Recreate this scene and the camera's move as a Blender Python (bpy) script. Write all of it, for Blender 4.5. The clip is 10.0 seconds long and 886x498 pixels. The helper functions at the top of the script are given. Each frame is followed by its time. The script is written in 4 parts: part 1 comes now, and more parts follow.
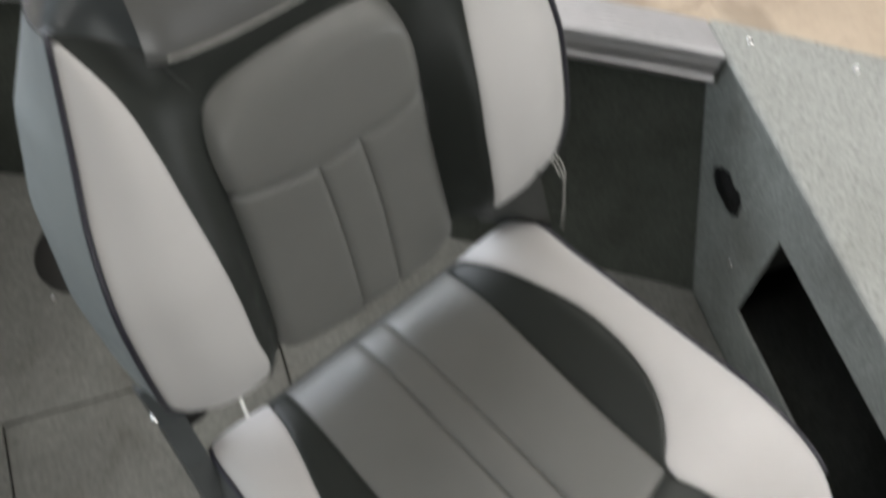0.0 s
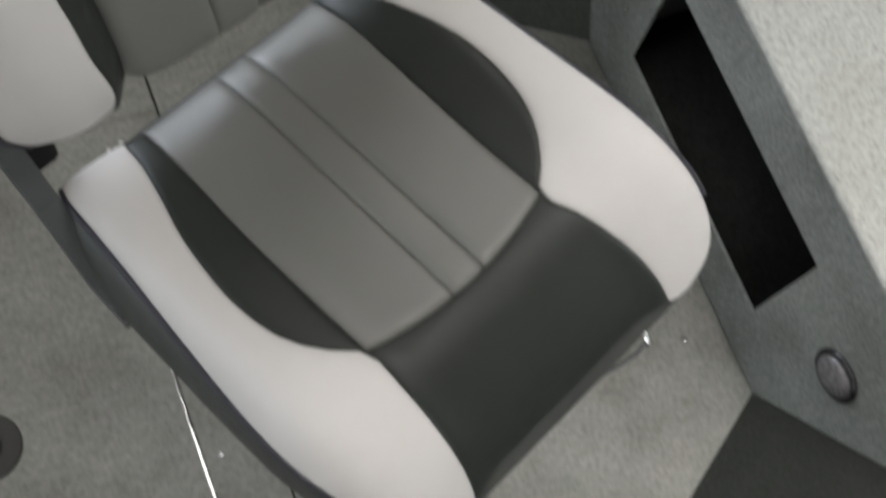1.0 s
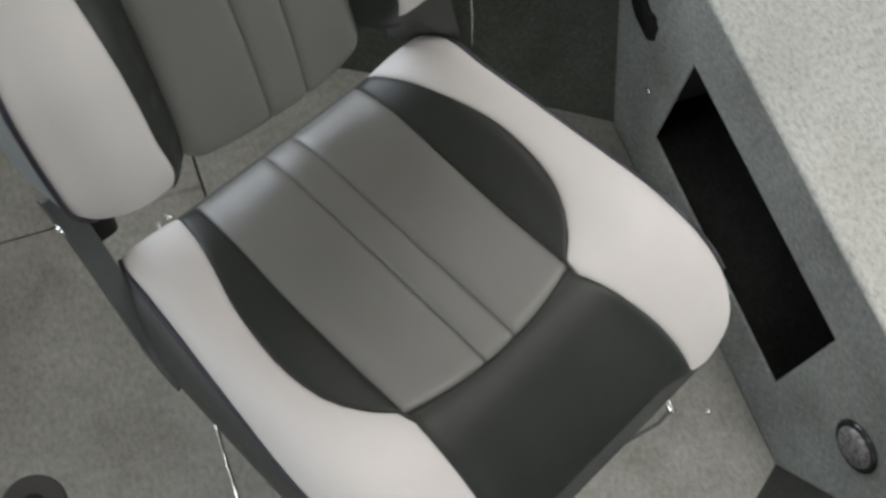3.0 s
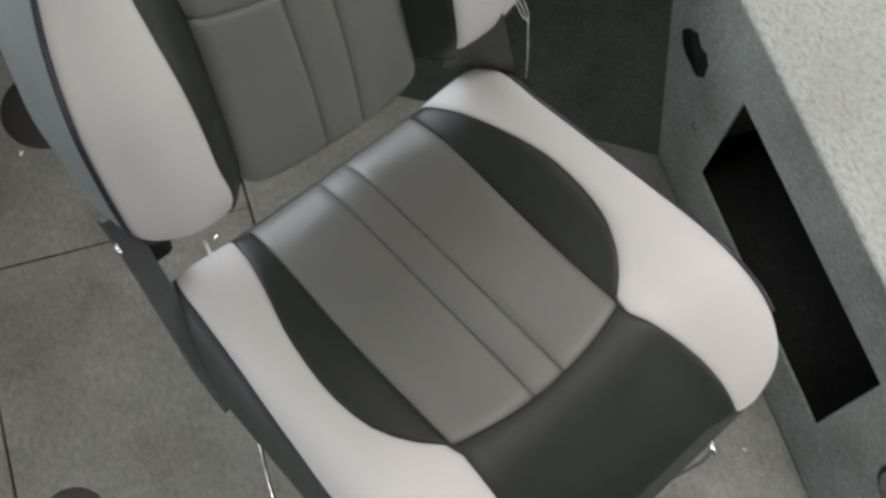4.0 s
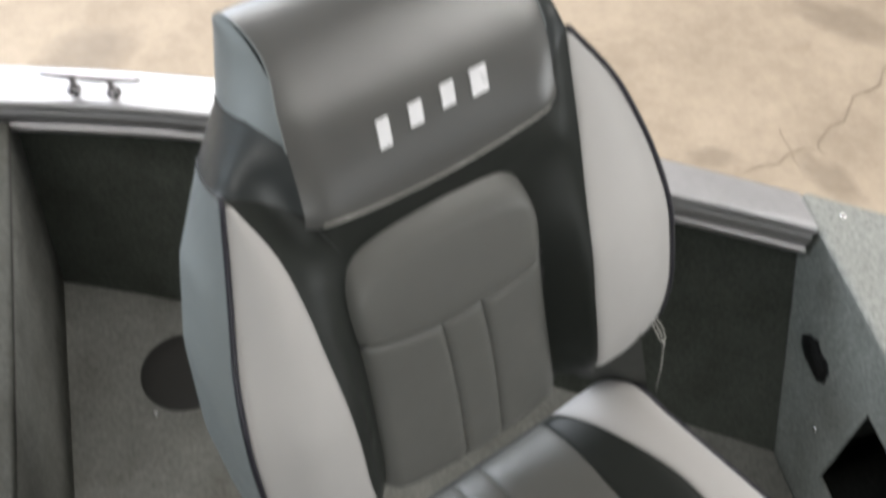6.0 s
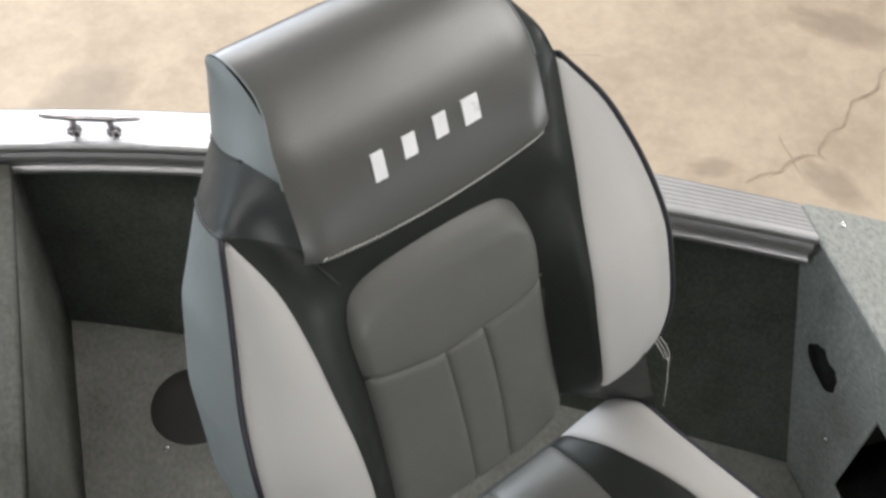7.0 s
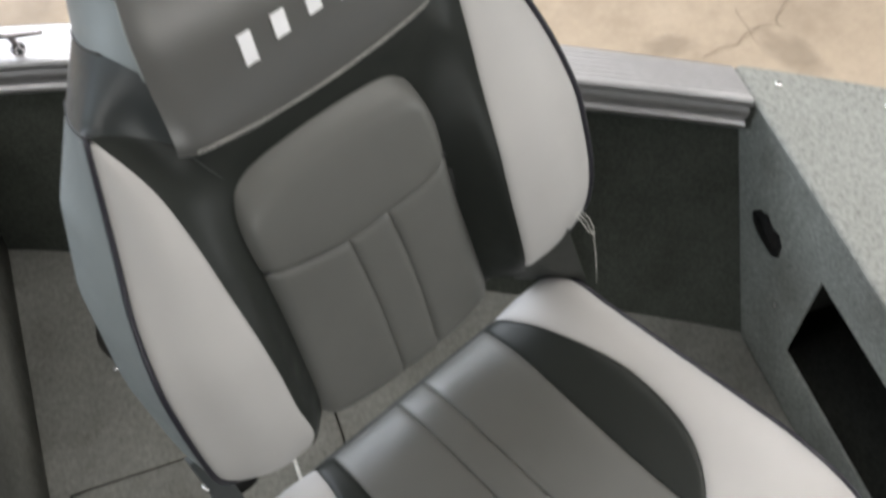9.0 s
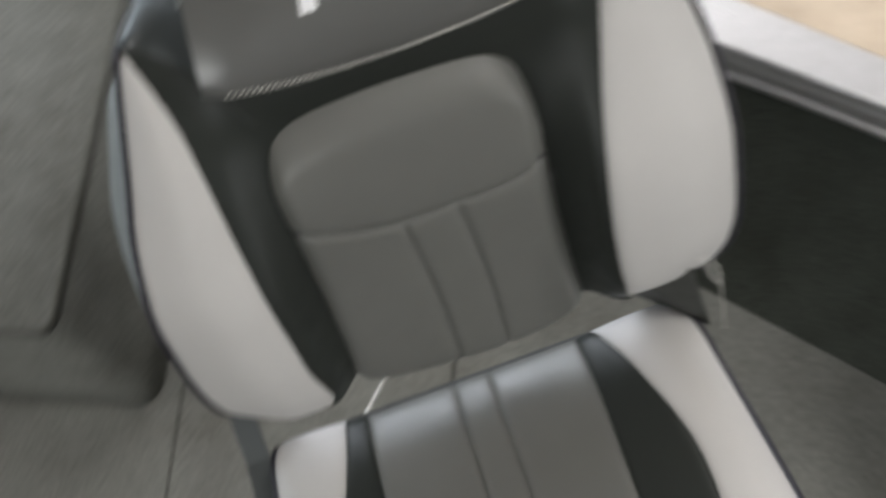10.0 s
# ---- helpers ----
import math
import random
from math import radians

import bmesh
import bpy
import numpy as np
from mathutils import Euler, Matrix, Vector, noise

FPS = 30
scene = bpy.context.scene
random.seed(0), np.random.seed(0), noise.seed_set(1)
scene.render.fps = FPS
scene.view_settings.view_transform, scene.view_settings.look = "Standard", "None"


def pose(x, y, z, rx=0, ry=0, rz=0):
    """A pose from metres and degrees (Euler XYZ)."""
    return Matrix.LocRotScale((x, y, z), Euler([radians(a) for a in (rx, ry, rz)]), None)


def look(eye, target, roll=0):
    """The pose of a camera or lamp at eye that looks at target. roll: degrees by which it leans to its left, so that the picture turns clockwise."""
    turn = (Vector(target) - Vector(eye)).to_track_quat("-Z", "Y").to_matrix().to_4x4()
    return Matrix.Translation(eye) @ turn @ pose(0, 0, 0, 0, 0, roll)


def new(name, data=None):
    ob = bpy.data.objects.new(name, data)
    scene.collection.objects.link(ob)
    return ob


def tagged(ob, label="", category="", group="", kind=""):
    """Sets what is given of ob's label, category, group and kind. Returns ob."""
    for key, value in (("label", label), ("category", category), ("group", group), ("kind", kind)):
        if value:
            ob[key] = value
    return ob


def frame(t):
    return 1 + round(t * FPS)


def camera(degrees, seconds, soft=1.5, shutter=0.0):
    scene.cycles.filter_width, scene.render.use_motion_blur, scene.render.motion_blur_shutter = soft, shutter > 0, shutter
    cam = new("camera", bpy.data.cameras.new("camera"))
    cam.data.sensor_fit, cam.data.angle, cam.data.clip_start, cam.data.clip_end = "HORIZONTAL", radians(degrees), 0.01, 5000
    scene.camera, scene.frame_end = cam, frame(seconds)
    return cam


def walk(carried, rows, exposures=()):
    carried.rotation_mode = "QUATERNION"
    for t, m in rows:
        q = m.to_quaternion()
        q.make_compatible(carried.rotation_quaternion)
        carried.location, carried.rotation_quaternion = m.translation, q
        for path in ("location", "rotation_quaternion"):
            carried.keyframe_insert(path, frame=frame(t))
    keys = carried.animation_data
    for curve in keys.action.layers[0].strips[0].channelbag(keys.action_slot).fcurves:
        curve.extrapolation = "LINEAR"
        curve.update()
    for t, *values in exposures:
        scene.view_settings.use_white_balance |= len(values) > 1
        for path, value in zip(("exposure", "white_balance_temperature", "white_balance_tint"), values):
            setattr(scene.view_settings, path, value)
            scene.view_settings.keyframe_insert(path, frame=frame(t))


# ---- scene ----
cam = camera(47.0, 10.0, soft=2.9, shutter=0.8)
PATH = [
    (0, (0.113, 0.513, 1.732), (0.571, 1.330, -0.035), 11.7),
    (0.5, (0.142, 0.480, 1.718), (0.603, 1.084, -0.131), 18.7),
    (0.7, (0.156, 0.471, 1.682), (0.633, 1.000, -0.187), 22.4),
    (1, (0.165, 0.436, 1.647), (0.649, 0.865, -0.246), 27.7),
    (1.2, (0.169, 0.420, 1.645), (0.654, 0.827, -0.252), 28.5),
    (1.4, (0.173, 0.410, 1.658), (0.658, 0.827, -0.237), 27.4),
    (2, (0.170, 0.411, 1.695), (0.727, 0.930, -0.154), 25.2),
    (2.5, (0.161, 0.401, 1.714), (0.724, 0.976, -0.117), 22.9),
    (3, (0.137, 0.418, 1.711), (0.621, 0.997, -0.142), 20.1),
    (3.2, (0.129, 0.420, 1.721), (0.612, 1.002, -0.130), 19.9),
    (4.3, (0.110, 0.446, 1.721), (0.543, 1.088, -0.122), 17.3),
    (4.5, (0.108, 0.451, 1.725), (0.539, 1.103, -0.116), 16.9),
    (5, (0.078, 0.468, 1.752), (0.497, 1.279, -0.028), 12.2),
    (5.2, (0.064, 0.471, 1.764), (0.465, 1.350, 0.013), 10.6),
    (5.5, (0.054, 0.510, 1.776), (0.436, 1.464, 0.060), 9.5),
    (6, (0.047, 0.531, 1.812), (0.439, 1.579, 0.155), 8.1),
    (6.2, (0.039, 0.539, 1.830), (0.454, 1.615, 0.196), 8.3),
    (7.3, (0.062, 0.532, 1.824), (0.437, 1.617, 0.187), 4.3),
    (7.5, (0.063, 0.532, 1.827), (0.437, 1.624, 0.194), 4.4),
    (8, (0.068, 0.531, 1.828), (0.451, 1.627, 0.200), 4.5),
    (8.5, (0.103, 0.522, 1.817), (0.489, 1.547, 0.143), 3.3),
    (8.8, (0.121, 0.509, 1.788), (0.506, 1.480, 0.084), 2.3),
    (9, (0.148, 0.504, 1.777), (0.509, 1.435, 0.044), 1.7),
    (9.2, (0.176, 0.501, 1.762), (0.493, 1.418, 0.013), 0.2),
    (9.5, (0.234, 0.550, 1.746), (0.482, 1.434, -0.030), 1.5),
    (9.6, (0.262, 0.568, 1.734), (0.465, 1.458, -0.045), -0.2),
    (9.8, (0.342, 0.630, 1.732), (0.327, 1.474, -0.081), -7.9),
    (10, (0.405, 0.665, 1.707), (0.165, 1.420, -0.126), -15.5),
]
walk(cam, [(t, look(eye, target, roll)) for t, eye, target, roll in PATH])

# ---- light ----
# unseen ceiling lamps, partly added as fill: place, size, watts, beam in degrees
LAMPS = ((0.5, 4.7, 3.6, 3.8, 0.6, 118, 160), (1.9, 0.8, 3.6, 3.0, 0.4, 14, 160), (0.95, 0.05, 3.6, 1.2, 0.5, 4.2, 32), (3.0, 1.6, 3.6, 2.6, 0.5, 56, 160), (-2.4, 0.9, 3.6, 2.6, 0.5, 26, 160))
scene.view_settings.exposure = 0.04
world = bpy.data.worlds.new("world")
scene.world = world
world.use_nodes = True
world.node_tree.nodes["Background"].inputs["Color"].default_value = (0.82, 0.86, 0.92, 1)
world.node_tree.nodes["Background"].inputs["Strength"].default_value = 0.55


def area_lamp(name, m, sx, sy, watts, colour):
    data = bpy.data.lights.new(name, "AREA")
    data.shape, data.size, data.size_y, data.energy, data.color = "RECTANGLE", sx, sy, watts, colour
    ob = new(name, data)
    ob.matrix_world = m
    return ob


# ---- materials ----
def node_material(name, rough=0.5, metal=0.0):
    mat = bpy.data.materials.new(name)
    mat.use_nodes = True
    nodes, links = mat.node_tree.nodes, mat.node_tree.links
    bsdf = nodes["Principled BSDF"]
    bsdf.inputs["Roughness"].default_value, bsdf.inputs["Metallic"].default_value = rough, metal
    coord = nodes.new("ShaderNodeTexCoord")
    return mat, nodes, links, bsdf, coord


def noise_node(nodes, links, coord, scale, detail=4.0, rough=0.6, stretch=None):
    n = nodes.new("ShaderNodeTexNoise")
    n.inputs["Scale"].default_value, n.inputs["Detail"].default_value, n.inputs["Roughness"].default_value = scale, detail, rough
    if stretch:
        m = nodes.new("ShaderNodeMapping")
        m.inputs["Scale"].default_value = stretch
        links.new(coord.outputs["Object"], m.inputs["Vector"])
        links.new(m.outputs["Vector"], n.inputs["Vector"])
    else:
        links.new(coord.outputs["Object"], n.inputs["Vector"])
    return n


def ramp_node(nodes, links, source, stops):
    r = nodes.new("ShaderNodeValToRGB")
    while len(r.color_ramp.elements) < len(stops):
        r.color_ramp.elements.new(0.5)
    for e, (p, c) in zip(r.color_ramp.elements, stops):
        e.position, e.color = p, (*c, 1)
    links.new(source, r.inputs["Fac"])
    return r


def mix_node(nodes, links, kind, fac, a, b):
    m = nodes.new("ShaderNodeMix")
    m.data_type, m.blend_type = "RGBA", kind
    m.inputs["Factor"].default_value = fac
    links.new(a, m.inputs["A"])
    links.new(b, m.inputs["B"])
    return m.outputs["Result"]


def bump_node(nodes, links, bsdf, source, strength, distance):
    b = nodes.new("ShaderNodeBump")
    b.inputs["Strength"].default_value, b.inputs["Distance"].default_value = strength, distance
    links.new(source, b.inputs["Height"])
    links.new(b.outputs["Normal"], bsdf.inputs["Normal"])


def vinyl(name, colour, rough=0.42, spread=0.10, grain=0.12, wave=2.2, gloss=0.5):
    """Marine vinyl: fine leather grain, slight soiling."""
    mat, nodes, links, bsdf, coord = node_material(name, rough)
    bsdf.inputs["Specular IOR Level"].default_value = gloss
    big = noise_node(nodes, links, coord, 7, 3)
    lo, hi = [c * (1 - spread) for c in colour], [c * (1 + spread) for c in colour]
    r = ramp_node(nodes, links, big.outputs["Fac"], ((0.3, lo), (0.7, hi)))
    links.new(r.outputs["Color"], bsdf.inputs["Base Color"])
    v = nodes.new("ShaderNodeTexVoronoi")
    v.inputs["Scale"].default_value = 620
    links.new(coord.outputs["Object"], v.inputs["Vector"])
    soft = noise_node(nodes, links, coord, 34, 2)
    add = nodes.new("ShaderNodeMath")
    add.operation = "MULTIPLY_ADD"
    add.inputs[1].default_value = wave
    links.new(soft.outputs["Fac"], add.inputs[0])
    links.new(v.outputs["Distance"], add.inputs[2])
    bump_node(nodes, links, bsdf, add.outputs[0], grain, 0.0012)
    if wave:
        rr = ramp_node(nodes, links, soft.outputs["Fac"], ((0.3, [rough - 0.05] * 3), (0.7, [rough + 0.07] * 3)))
        links.new(rr.outputs["Color"], bsdf.inputs["Roughness"])
    return mat


def carpet(name, dark, mid, light, pile=1.0, size=170, worn=1.0):
    """Looped marine carpet: flecks of three greys and a nap."""
    mat, nodes, links, bsdf, coord = node_material(name, 0.95)
    bsdf.inputs["Specular IOR Level"].default_value = 0.12
    fleck = noise_node(nodes, links, coord, size, 3, 0.7, (1.0, 0.6, 1.0))
    r = ramp_node(nodes, links, fleck.outputs["Fac"], ((0.30, dark), (0.5, mid), (0.72, light)))
    soil = noise_node(nodes, links, coord, 7, 6, 0.65)
    s = ramp_node(nodes, links, soil.outputs["Fac"], ((0.3, (0.74, 0.73, 0.70)), (0.5, (0.98, 0.98, 0.97)), (0.7, (1.14, 1.14, 1.13))))
    links.new(mix_node(nodes, links, "MULTIPLY", worn, r.outputs["Color"], s.outputs["Color"]), bsdf.inputs["Base Color"])
    loop = noise_node(nodes, links, coord, 260, 2, 0.6)
    bump_node(nodes, links, bsdf, mix_node(nodes, links, "MIX", 0.5, fleck.outputs["Fac"], loop.outputs["Fac"]), 0.8 * pile, 0.004)
    return mat


def plain(name, colour, rough=0.5, metal=0.0, scale=40, spread=0.12, bump=0.05):
    mat, nodes, links, bsdf, coord = node_material(name, rough, metal)
    n = noise_node(nodes, links, coord, scale, 4)
    r = ramp_node(nodes, links, n.outputs["Fac"], ((0.3, [c * (1 - spread) for c in colour]), (0.7, [min(1, c * (1 + spread)) for c in colour])))
    links.new(r.outputs["Color"], bsdf.inputs["Base Color"])
    rr = ramp_node(nodes, links, n.outputs["Fac"], ((0.3, [max(0.02, rough - 0.04)] * 3), (0.7, [rough + 0.06] * 3)))
    links.new(rr.outputs["Color"], bsdf.inputs["Roughness"])
    if bump:
        bump_node(nodes, links, bsdf, n.outputs["Fac"], bump, 0.001)
    return mat


def concrete(name):
    """Sealed warehouse concrete: mottled tan, damp blots, hairline cracks."""
    mat, nodes, links, bsdf, coord = node_material(name, 0.75)
    bsdf.inputs["Specular IOR Level"].default_value = 0.3
    a = noise_node(nodes, links, coord, 2.2, 6, 0.65)
    r = ramp_node(nodes, links, a.outputs["Fac"], ((0.3, (0.360, 0.287, 0.217)), (0.52, (0.456, 0.369, 0.280)), (0.72, (0.514, 0.421, 0.324))))
    b = noise_node(nodes, links, coord, 24, 6, 0.7)
    rb = ramp_node(nodes, links, b.outputs["Fac"], ((0.25, (0.86, 0.85, 0.84)), (0.7, (1.05, 1.05, 1.05))))
    col = mix_node(nodes, links, "MULTIPLY", 0.8, r.outputs["Color"], rb.outputs["Color"])
    blot = noise_node(nodes, links, coord, 1.5, 3, 0.5)
    rs = ramp_node(nodes, links, blot.outputs["Fac"], ((0.62, (1, 1, 1)), (0.70, (0.78, 0.74, 0.70))))
    col = mix_node(nodes, links, "MULTIPLY", 0.8, col, rs.outputs["Color"])
    links.new(col, bsdf.inputs["Base Color"])
    bump_node(nodes, links, bsdf, b.outputs["Fac"], 0.15, 0.002)
    return mat


VINYL_LIGHT = vinyl("light_grey_vinyl", (0.465, 0.452, 0.440), 0.52, 0.03)
VINYL_LIGHT.node_tree.nodes["Principled BSDF"].inputs["Specular IOR Level"].default_value = 0.35
VINYL_MID = vinyl("mid_grey_vinyl", (0.117, 0.117, 0.108), 0.42, 0.05)
VINYL_DARK = vinyl("charcoal_vinyl", (0.016, 0.0185, 0.0160), 0.44, 0.10, gloss=0.28)
# grey vinyl with the cool daylight on the seat back's sides in its colour
VINYL_SIDE = vinyl("cool_lit_vinyl", (0.19, 0.211, 0.215), 0.42, 0.05)
VINYL_DARK_HEAD = vinyl("dark_grey_vinyl", (0.076, 0.076, 0.072), 0.31, 0.06, 0.10, 0.0)
VINYL_DARK_HEAD.node_tree.nodes["Principled BSDF"].inputs["Specular IOR Level"].default_value = 1.0
VINYL_FLANK = vinyl("dull_charcoal_vinyl", (0.036, 0.038, 0.034), 0.6, 0.08)
# lighter, glossier charcoal copy holding the side light on the shoulders
VINYL_BAND = vinyl("lit_charcoal_vinyl", (0.023, 0.0275, 0.028), 0.38, 0.06)
DARK_CHROME = plain("black_chrome", (0.035, 0.035, 0.038), 0.14, 0.6, bump=0.0)
SATIN = plain("satin_nickel", (0.36, 0.34, 0.335), 0.40, 0.7, 200, 0.08, 0.02)
SOCKET = plain("weathered_black_plastic", (0.022, 0.021, 0.019), 0.65)
PIPING = plain("black_piping", (0.013, 0.012, 0.020), 0.4)
THREAD = plain("white_thread", (0.62, 0.61, 0.57), 0.8, spread=0.2)
BLACK = plain("black_plastic", (0.010, 0.010, 0.010), 0.6)
# the cleat's chrome, with the dark it mirrors put into its colour
CLEAT_METAL = plain("dark_mirror_chrome", (0.36, 0.34, 0.35), 0.18, 1.0, bump=0.0)
CHROME = plain("chrome", (0.78, 0.78, 0.78), 0.12, 1.0, bump=0.0)
STEEL = plain("painted_steel", (0.050, 0.056, 0.057), 0.45, 0.3)
BADGE = plain("silver_badge", (0.90, 0.90, 0.92), 0.3, 0.15, spread=0.03, bump=0.0)
ALLOY = plain("brushed_aluminium", (0.47, 0.465, 0.475), 0.44, 1.0, 60, 0.06, 0.04)
CARPET = carpet("grey_carpet", (0.158, 0.158, 0.146), (0.202, 0.202, 0.188), (0.247, 0.247, 0.230), 0.35, 125)
# grey carpet again, cool side light on the bulkhead put into its colour
CARPET_FACE = carpet("cool_lit_carpet", (0.155, 0.166, 0.158), (0.215, 0.226, 0.216), (0.288, 0.300, 0.288), 0.35, 150)
# a paler copy that carries the brighter light on the deck
CARPET_DECK = carpet("lit_deck_carpet", (0.215, 0.220, 0.208), (0.315, 0.320, 0.302), (0.372, 0.375, 0.356), 0.35, 140, 0.4)
CARPET_DARK = carpet("charcoal_carpet", (0.040, 0.0445, 0.038), (0.055, 0.060, 0.052), (0.072, 0.077, 0.067), 0.4)
GROOVE = plain("groove", (0.022, 0.021, 0.016), 0.9)
for dull in (GROOVE, BLACK):
    dull.node_tree.nodes["Principled BSDF"].inputs["Specular IOR Level"].default_value = 0.2
NAVY = plain("navy_plastic", (0.012, 0.015, 0.10), 0.4)
LENS = plain("frosted_lens", (0.125, 0.12, 0.125), 0.18, 0.0, 150, 0.65, 0.4)
CONCRETE = concrete("sealed_concrete")
CRACK = plain("crack_dirt", (0.29, 0.232, 0.175), 0.9)
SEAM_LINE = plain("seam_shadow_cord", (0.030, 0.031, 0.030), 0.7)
CARPET_PANEL = carpet("soot_carpet", (0.020, 0.021, 0.018), (0.027, 0.028, 0.025), (0.036, 0.037, 0.033), 0.4)
# the storage slot's shade is put into this carpet's colour
CUBBY = carpet("shaded_slot_carpet", (0.013, 0.014, 0.012), (0.019, 0.020, 0.018), (0.026, 0.027, 0.024), 0.4)
CARPET_LID = carpet("slate_carpet", (0.078, 0.078, 0.071), (0.100, 0.100, 0.091), (0.124, 0.124, 0.113), 0.4)


def blot(name, colour):
    """A soft-edged stain on a thin clear sheet."""
    mat, nodes, links, bsdf, coord = node_material(name, 0.5)
    bsdf.inputs["Base Color"].default_value = (*colour, 1)
    n = nodes.new("ShaderNodeTexNoise")
    n.inputs["Scale"].default_value, n.inputs["Detail"].default_value = 3.5, 6
    links.new(coord.outputs["Generated"], n.inputs["Vector"])
    m = nodes.new("ShaderNodeMapping")
    m.inputs["Location"].default_value, m.inputs["Scale"].default_value = (-1, -1, 0), (2, 2, 0)
    links.new(coord.outputs["Generated"], m.inputs["Vector"])
    g = nodes.new("ShaderNodeTexGradient")
    g.gradient_type = "SPHERICAL"
    links.new(m.outputs["Vector"], g.inputs["Vector"])
    a = nodes.new("ShaderNodeMath")
    a.operation = "MULTIPLY_ADD"
    a.inputs[1].default_value = 0.9
    links.new(n.outputs["Fac"], a.inputs[0])
    links.new(g.outputs["Fac"], a.inputs[2])
    r = ramp_node(nodes, links, a.outputs[0], ((0.52, (0, 0, 0)), (1.0, (0.27, 0.27, 0.27))))
    k = nodes.new("ShaderNodeMath")
    k.operation = "MULTIPLY"
    links.new(g.outputs["Fac"], k.inputs[0])
    k.inputs[1].default_value = 6.0
    k.use_clamp = True
    e = nodes.new("ShaderNodeMath")
    e.operation = "MULTIPLY"
    links.new(r.outputs["Color"], e.inputs[0])
    links.new(k.outputs[0], e.inputs[1])
    links.new(e.outputs[0], bsdf.inputs["Alpha"])
    return mat


BLOT = blot("old_stain", (0.33, 0.27, 0.21))
PAINT = plain("wall_paint", (0.40, 0.40, 0.39), 0.8, scale=3, spread=0.03)
HULL_PAINT = plain("hull_paint", (0.35, 0.36, 0.37), 0.3, scale=5, spread=0.05)


# ---- mesh helpers ----
def mesh_object(name, bm, material, smooth=True):
    bmesh.ops.recalc_face_normals(bm, faces=bm.faces)
    data = bpy.data.meshes.new(name)
    bm.to_mesh(data)
    bm.free()
    data.materials.append(material)
    for p in data.polygons:
        p.use_smooth = smooth
    return new(name, data)


def part(name, bm, material, parent, label="", smooth=True):
    ob = mesh_object(name, bm, material, smooth)
    ob.parent = parent
    if label:
        tagged(ob, label)
    return ob


def grid(f, nu, nv, ease=True, skirt=None):
    """A sheet f(p, q) over the unit square, denser along its rim; skirt: the way by which its rim is turned in."""
    bm = bmesh.new()
    mid = (lambda s: 0.5 - 0.5 * math.cos(math.pi * s)) if ease else (lambda s: s)
    vs = [[bm.verts.new(f(mid(i / nu), mid(j / nv))) for j in range(nv + 1)] for i in range(nu + 1)]
    for i in range(nu):
        for j in range(nv):
            bm.faces.new((vs[i][j], vs[i + 1][j], vs[i + 1][j + 1], vs[i][j + 1]))
    if skirt:
        rim = [vs[i][0] for i in range(nu + 1)] + [vs[nu][j] for j in range(1, nv + 1)]
        rim += [vs[i][nv] for i in range(nu - 1, -1, -1)] + [vs[0][j] for j in range(nv - 1, 0, -1)]
        low = [bm.verts.new(v.co + Vector(skirt)) for v in rim]
        for k in range(len(rim)):
            bm.faces.new((rim[k], rim[k - 1], low[k - 1], low[k]))
    return bm


def box(x0, x1, y0, y1, z0, z1, bevel=0.0, segments=2):
    bm = bmesh.new()
    bmesh.ops.create_cube(bm, size=1)
    for v in bm.verts:
        v.co = Vector(((x0 + x1) / 2 + v.co.x * (x1 - x0), (y0 + y1) / 2 + v.co.y * (y1 - y0), (z0 + z1) / 2 + v.co.z * (z1 - z0)))
    if bevel:
        bmesh.ops.bevel(bm, geom=bm.edges[:], offset=bevel, segments=segments, affect="EDGES", profile=0.5)
    return bm


def prism(points, z0, z1, bevel=0.0):
    """An upright prism over a flat outline."""
    bm = bmesh.new()
    low = [bm.verts.new((x, y, z0)) for x, y in points]
    top = [bm.verts.new((x, y, z1)) for x, y in points]
    bm.faces.new(low), bm.faces.new(top)
    for k in range(len(points)):
        bm.faces.new((low[k - 1], low[k], top[k], top[k - 1]))
    if bevel:
        rim = [e for e in bm.edges if all(abs(v.co.z - z1) < 1e-6 for v in e.verts)]
        bmesh.ops.bevel(bm, geom=rim, offset=bevel, segments=3, affect="EDGES", profile=0.5)
    return bm


def tube(points, r, sides=8, closed=False, ends=True):
    """A round bar along a line of points."""
    pts = [Vector(p) for p in points]
    bm, rings, n = bmesh.new(), [], len(pts)
    side = None
    for k, p in enumerate(pts):
        a = pts[(k - 1) % n] if closed or k else p
        b = pts[(k + 1) % n] if closed or k < n - 1 else p
        d = (b - a).normalized()
        if side is None:
            side = d.orthogonal().normalized()
        side = (side - d * side.dot(d)).normalized()
        up = d.cross(side)
        rings.append([bm.verts.new(p + r * (math.cos(t) * side + math.sin(t) * up)) for t in (2 * math.pi * s / sides for s in range(sides))])
    for k in range(n if closed else n - 1):
        a, b = rings[k], rings[(k + 1) % n]
        for s in range(sides):
            bm.faces.new((a[s - 1], a[s], b[s], b[s - 1]))
    if ends and not closed:
        bm.faces.new(rings[0]), bm.faces.new(rings[-1])
    return bm


def lathe(profile, segments=32):
    """A turned body round z from (radius, z) pairs."""
    bm = bmesh.new()
    rings = [[bm.verts.new((r * math.cos(2 * math.pi * s / segments), r * math.sin(2 * math.pi * s / segments), z)) for s in range(segments)] for r, z in profile]
    for a, b in zip(rings, rings[1:]):
        for s in range(segments):
            bm.faces.new((a[s - 1], a[s], b[s], b[s - 1]))
    bm.faces.new(rings[0]), bm.faces.new(rings[-1])
    return bm


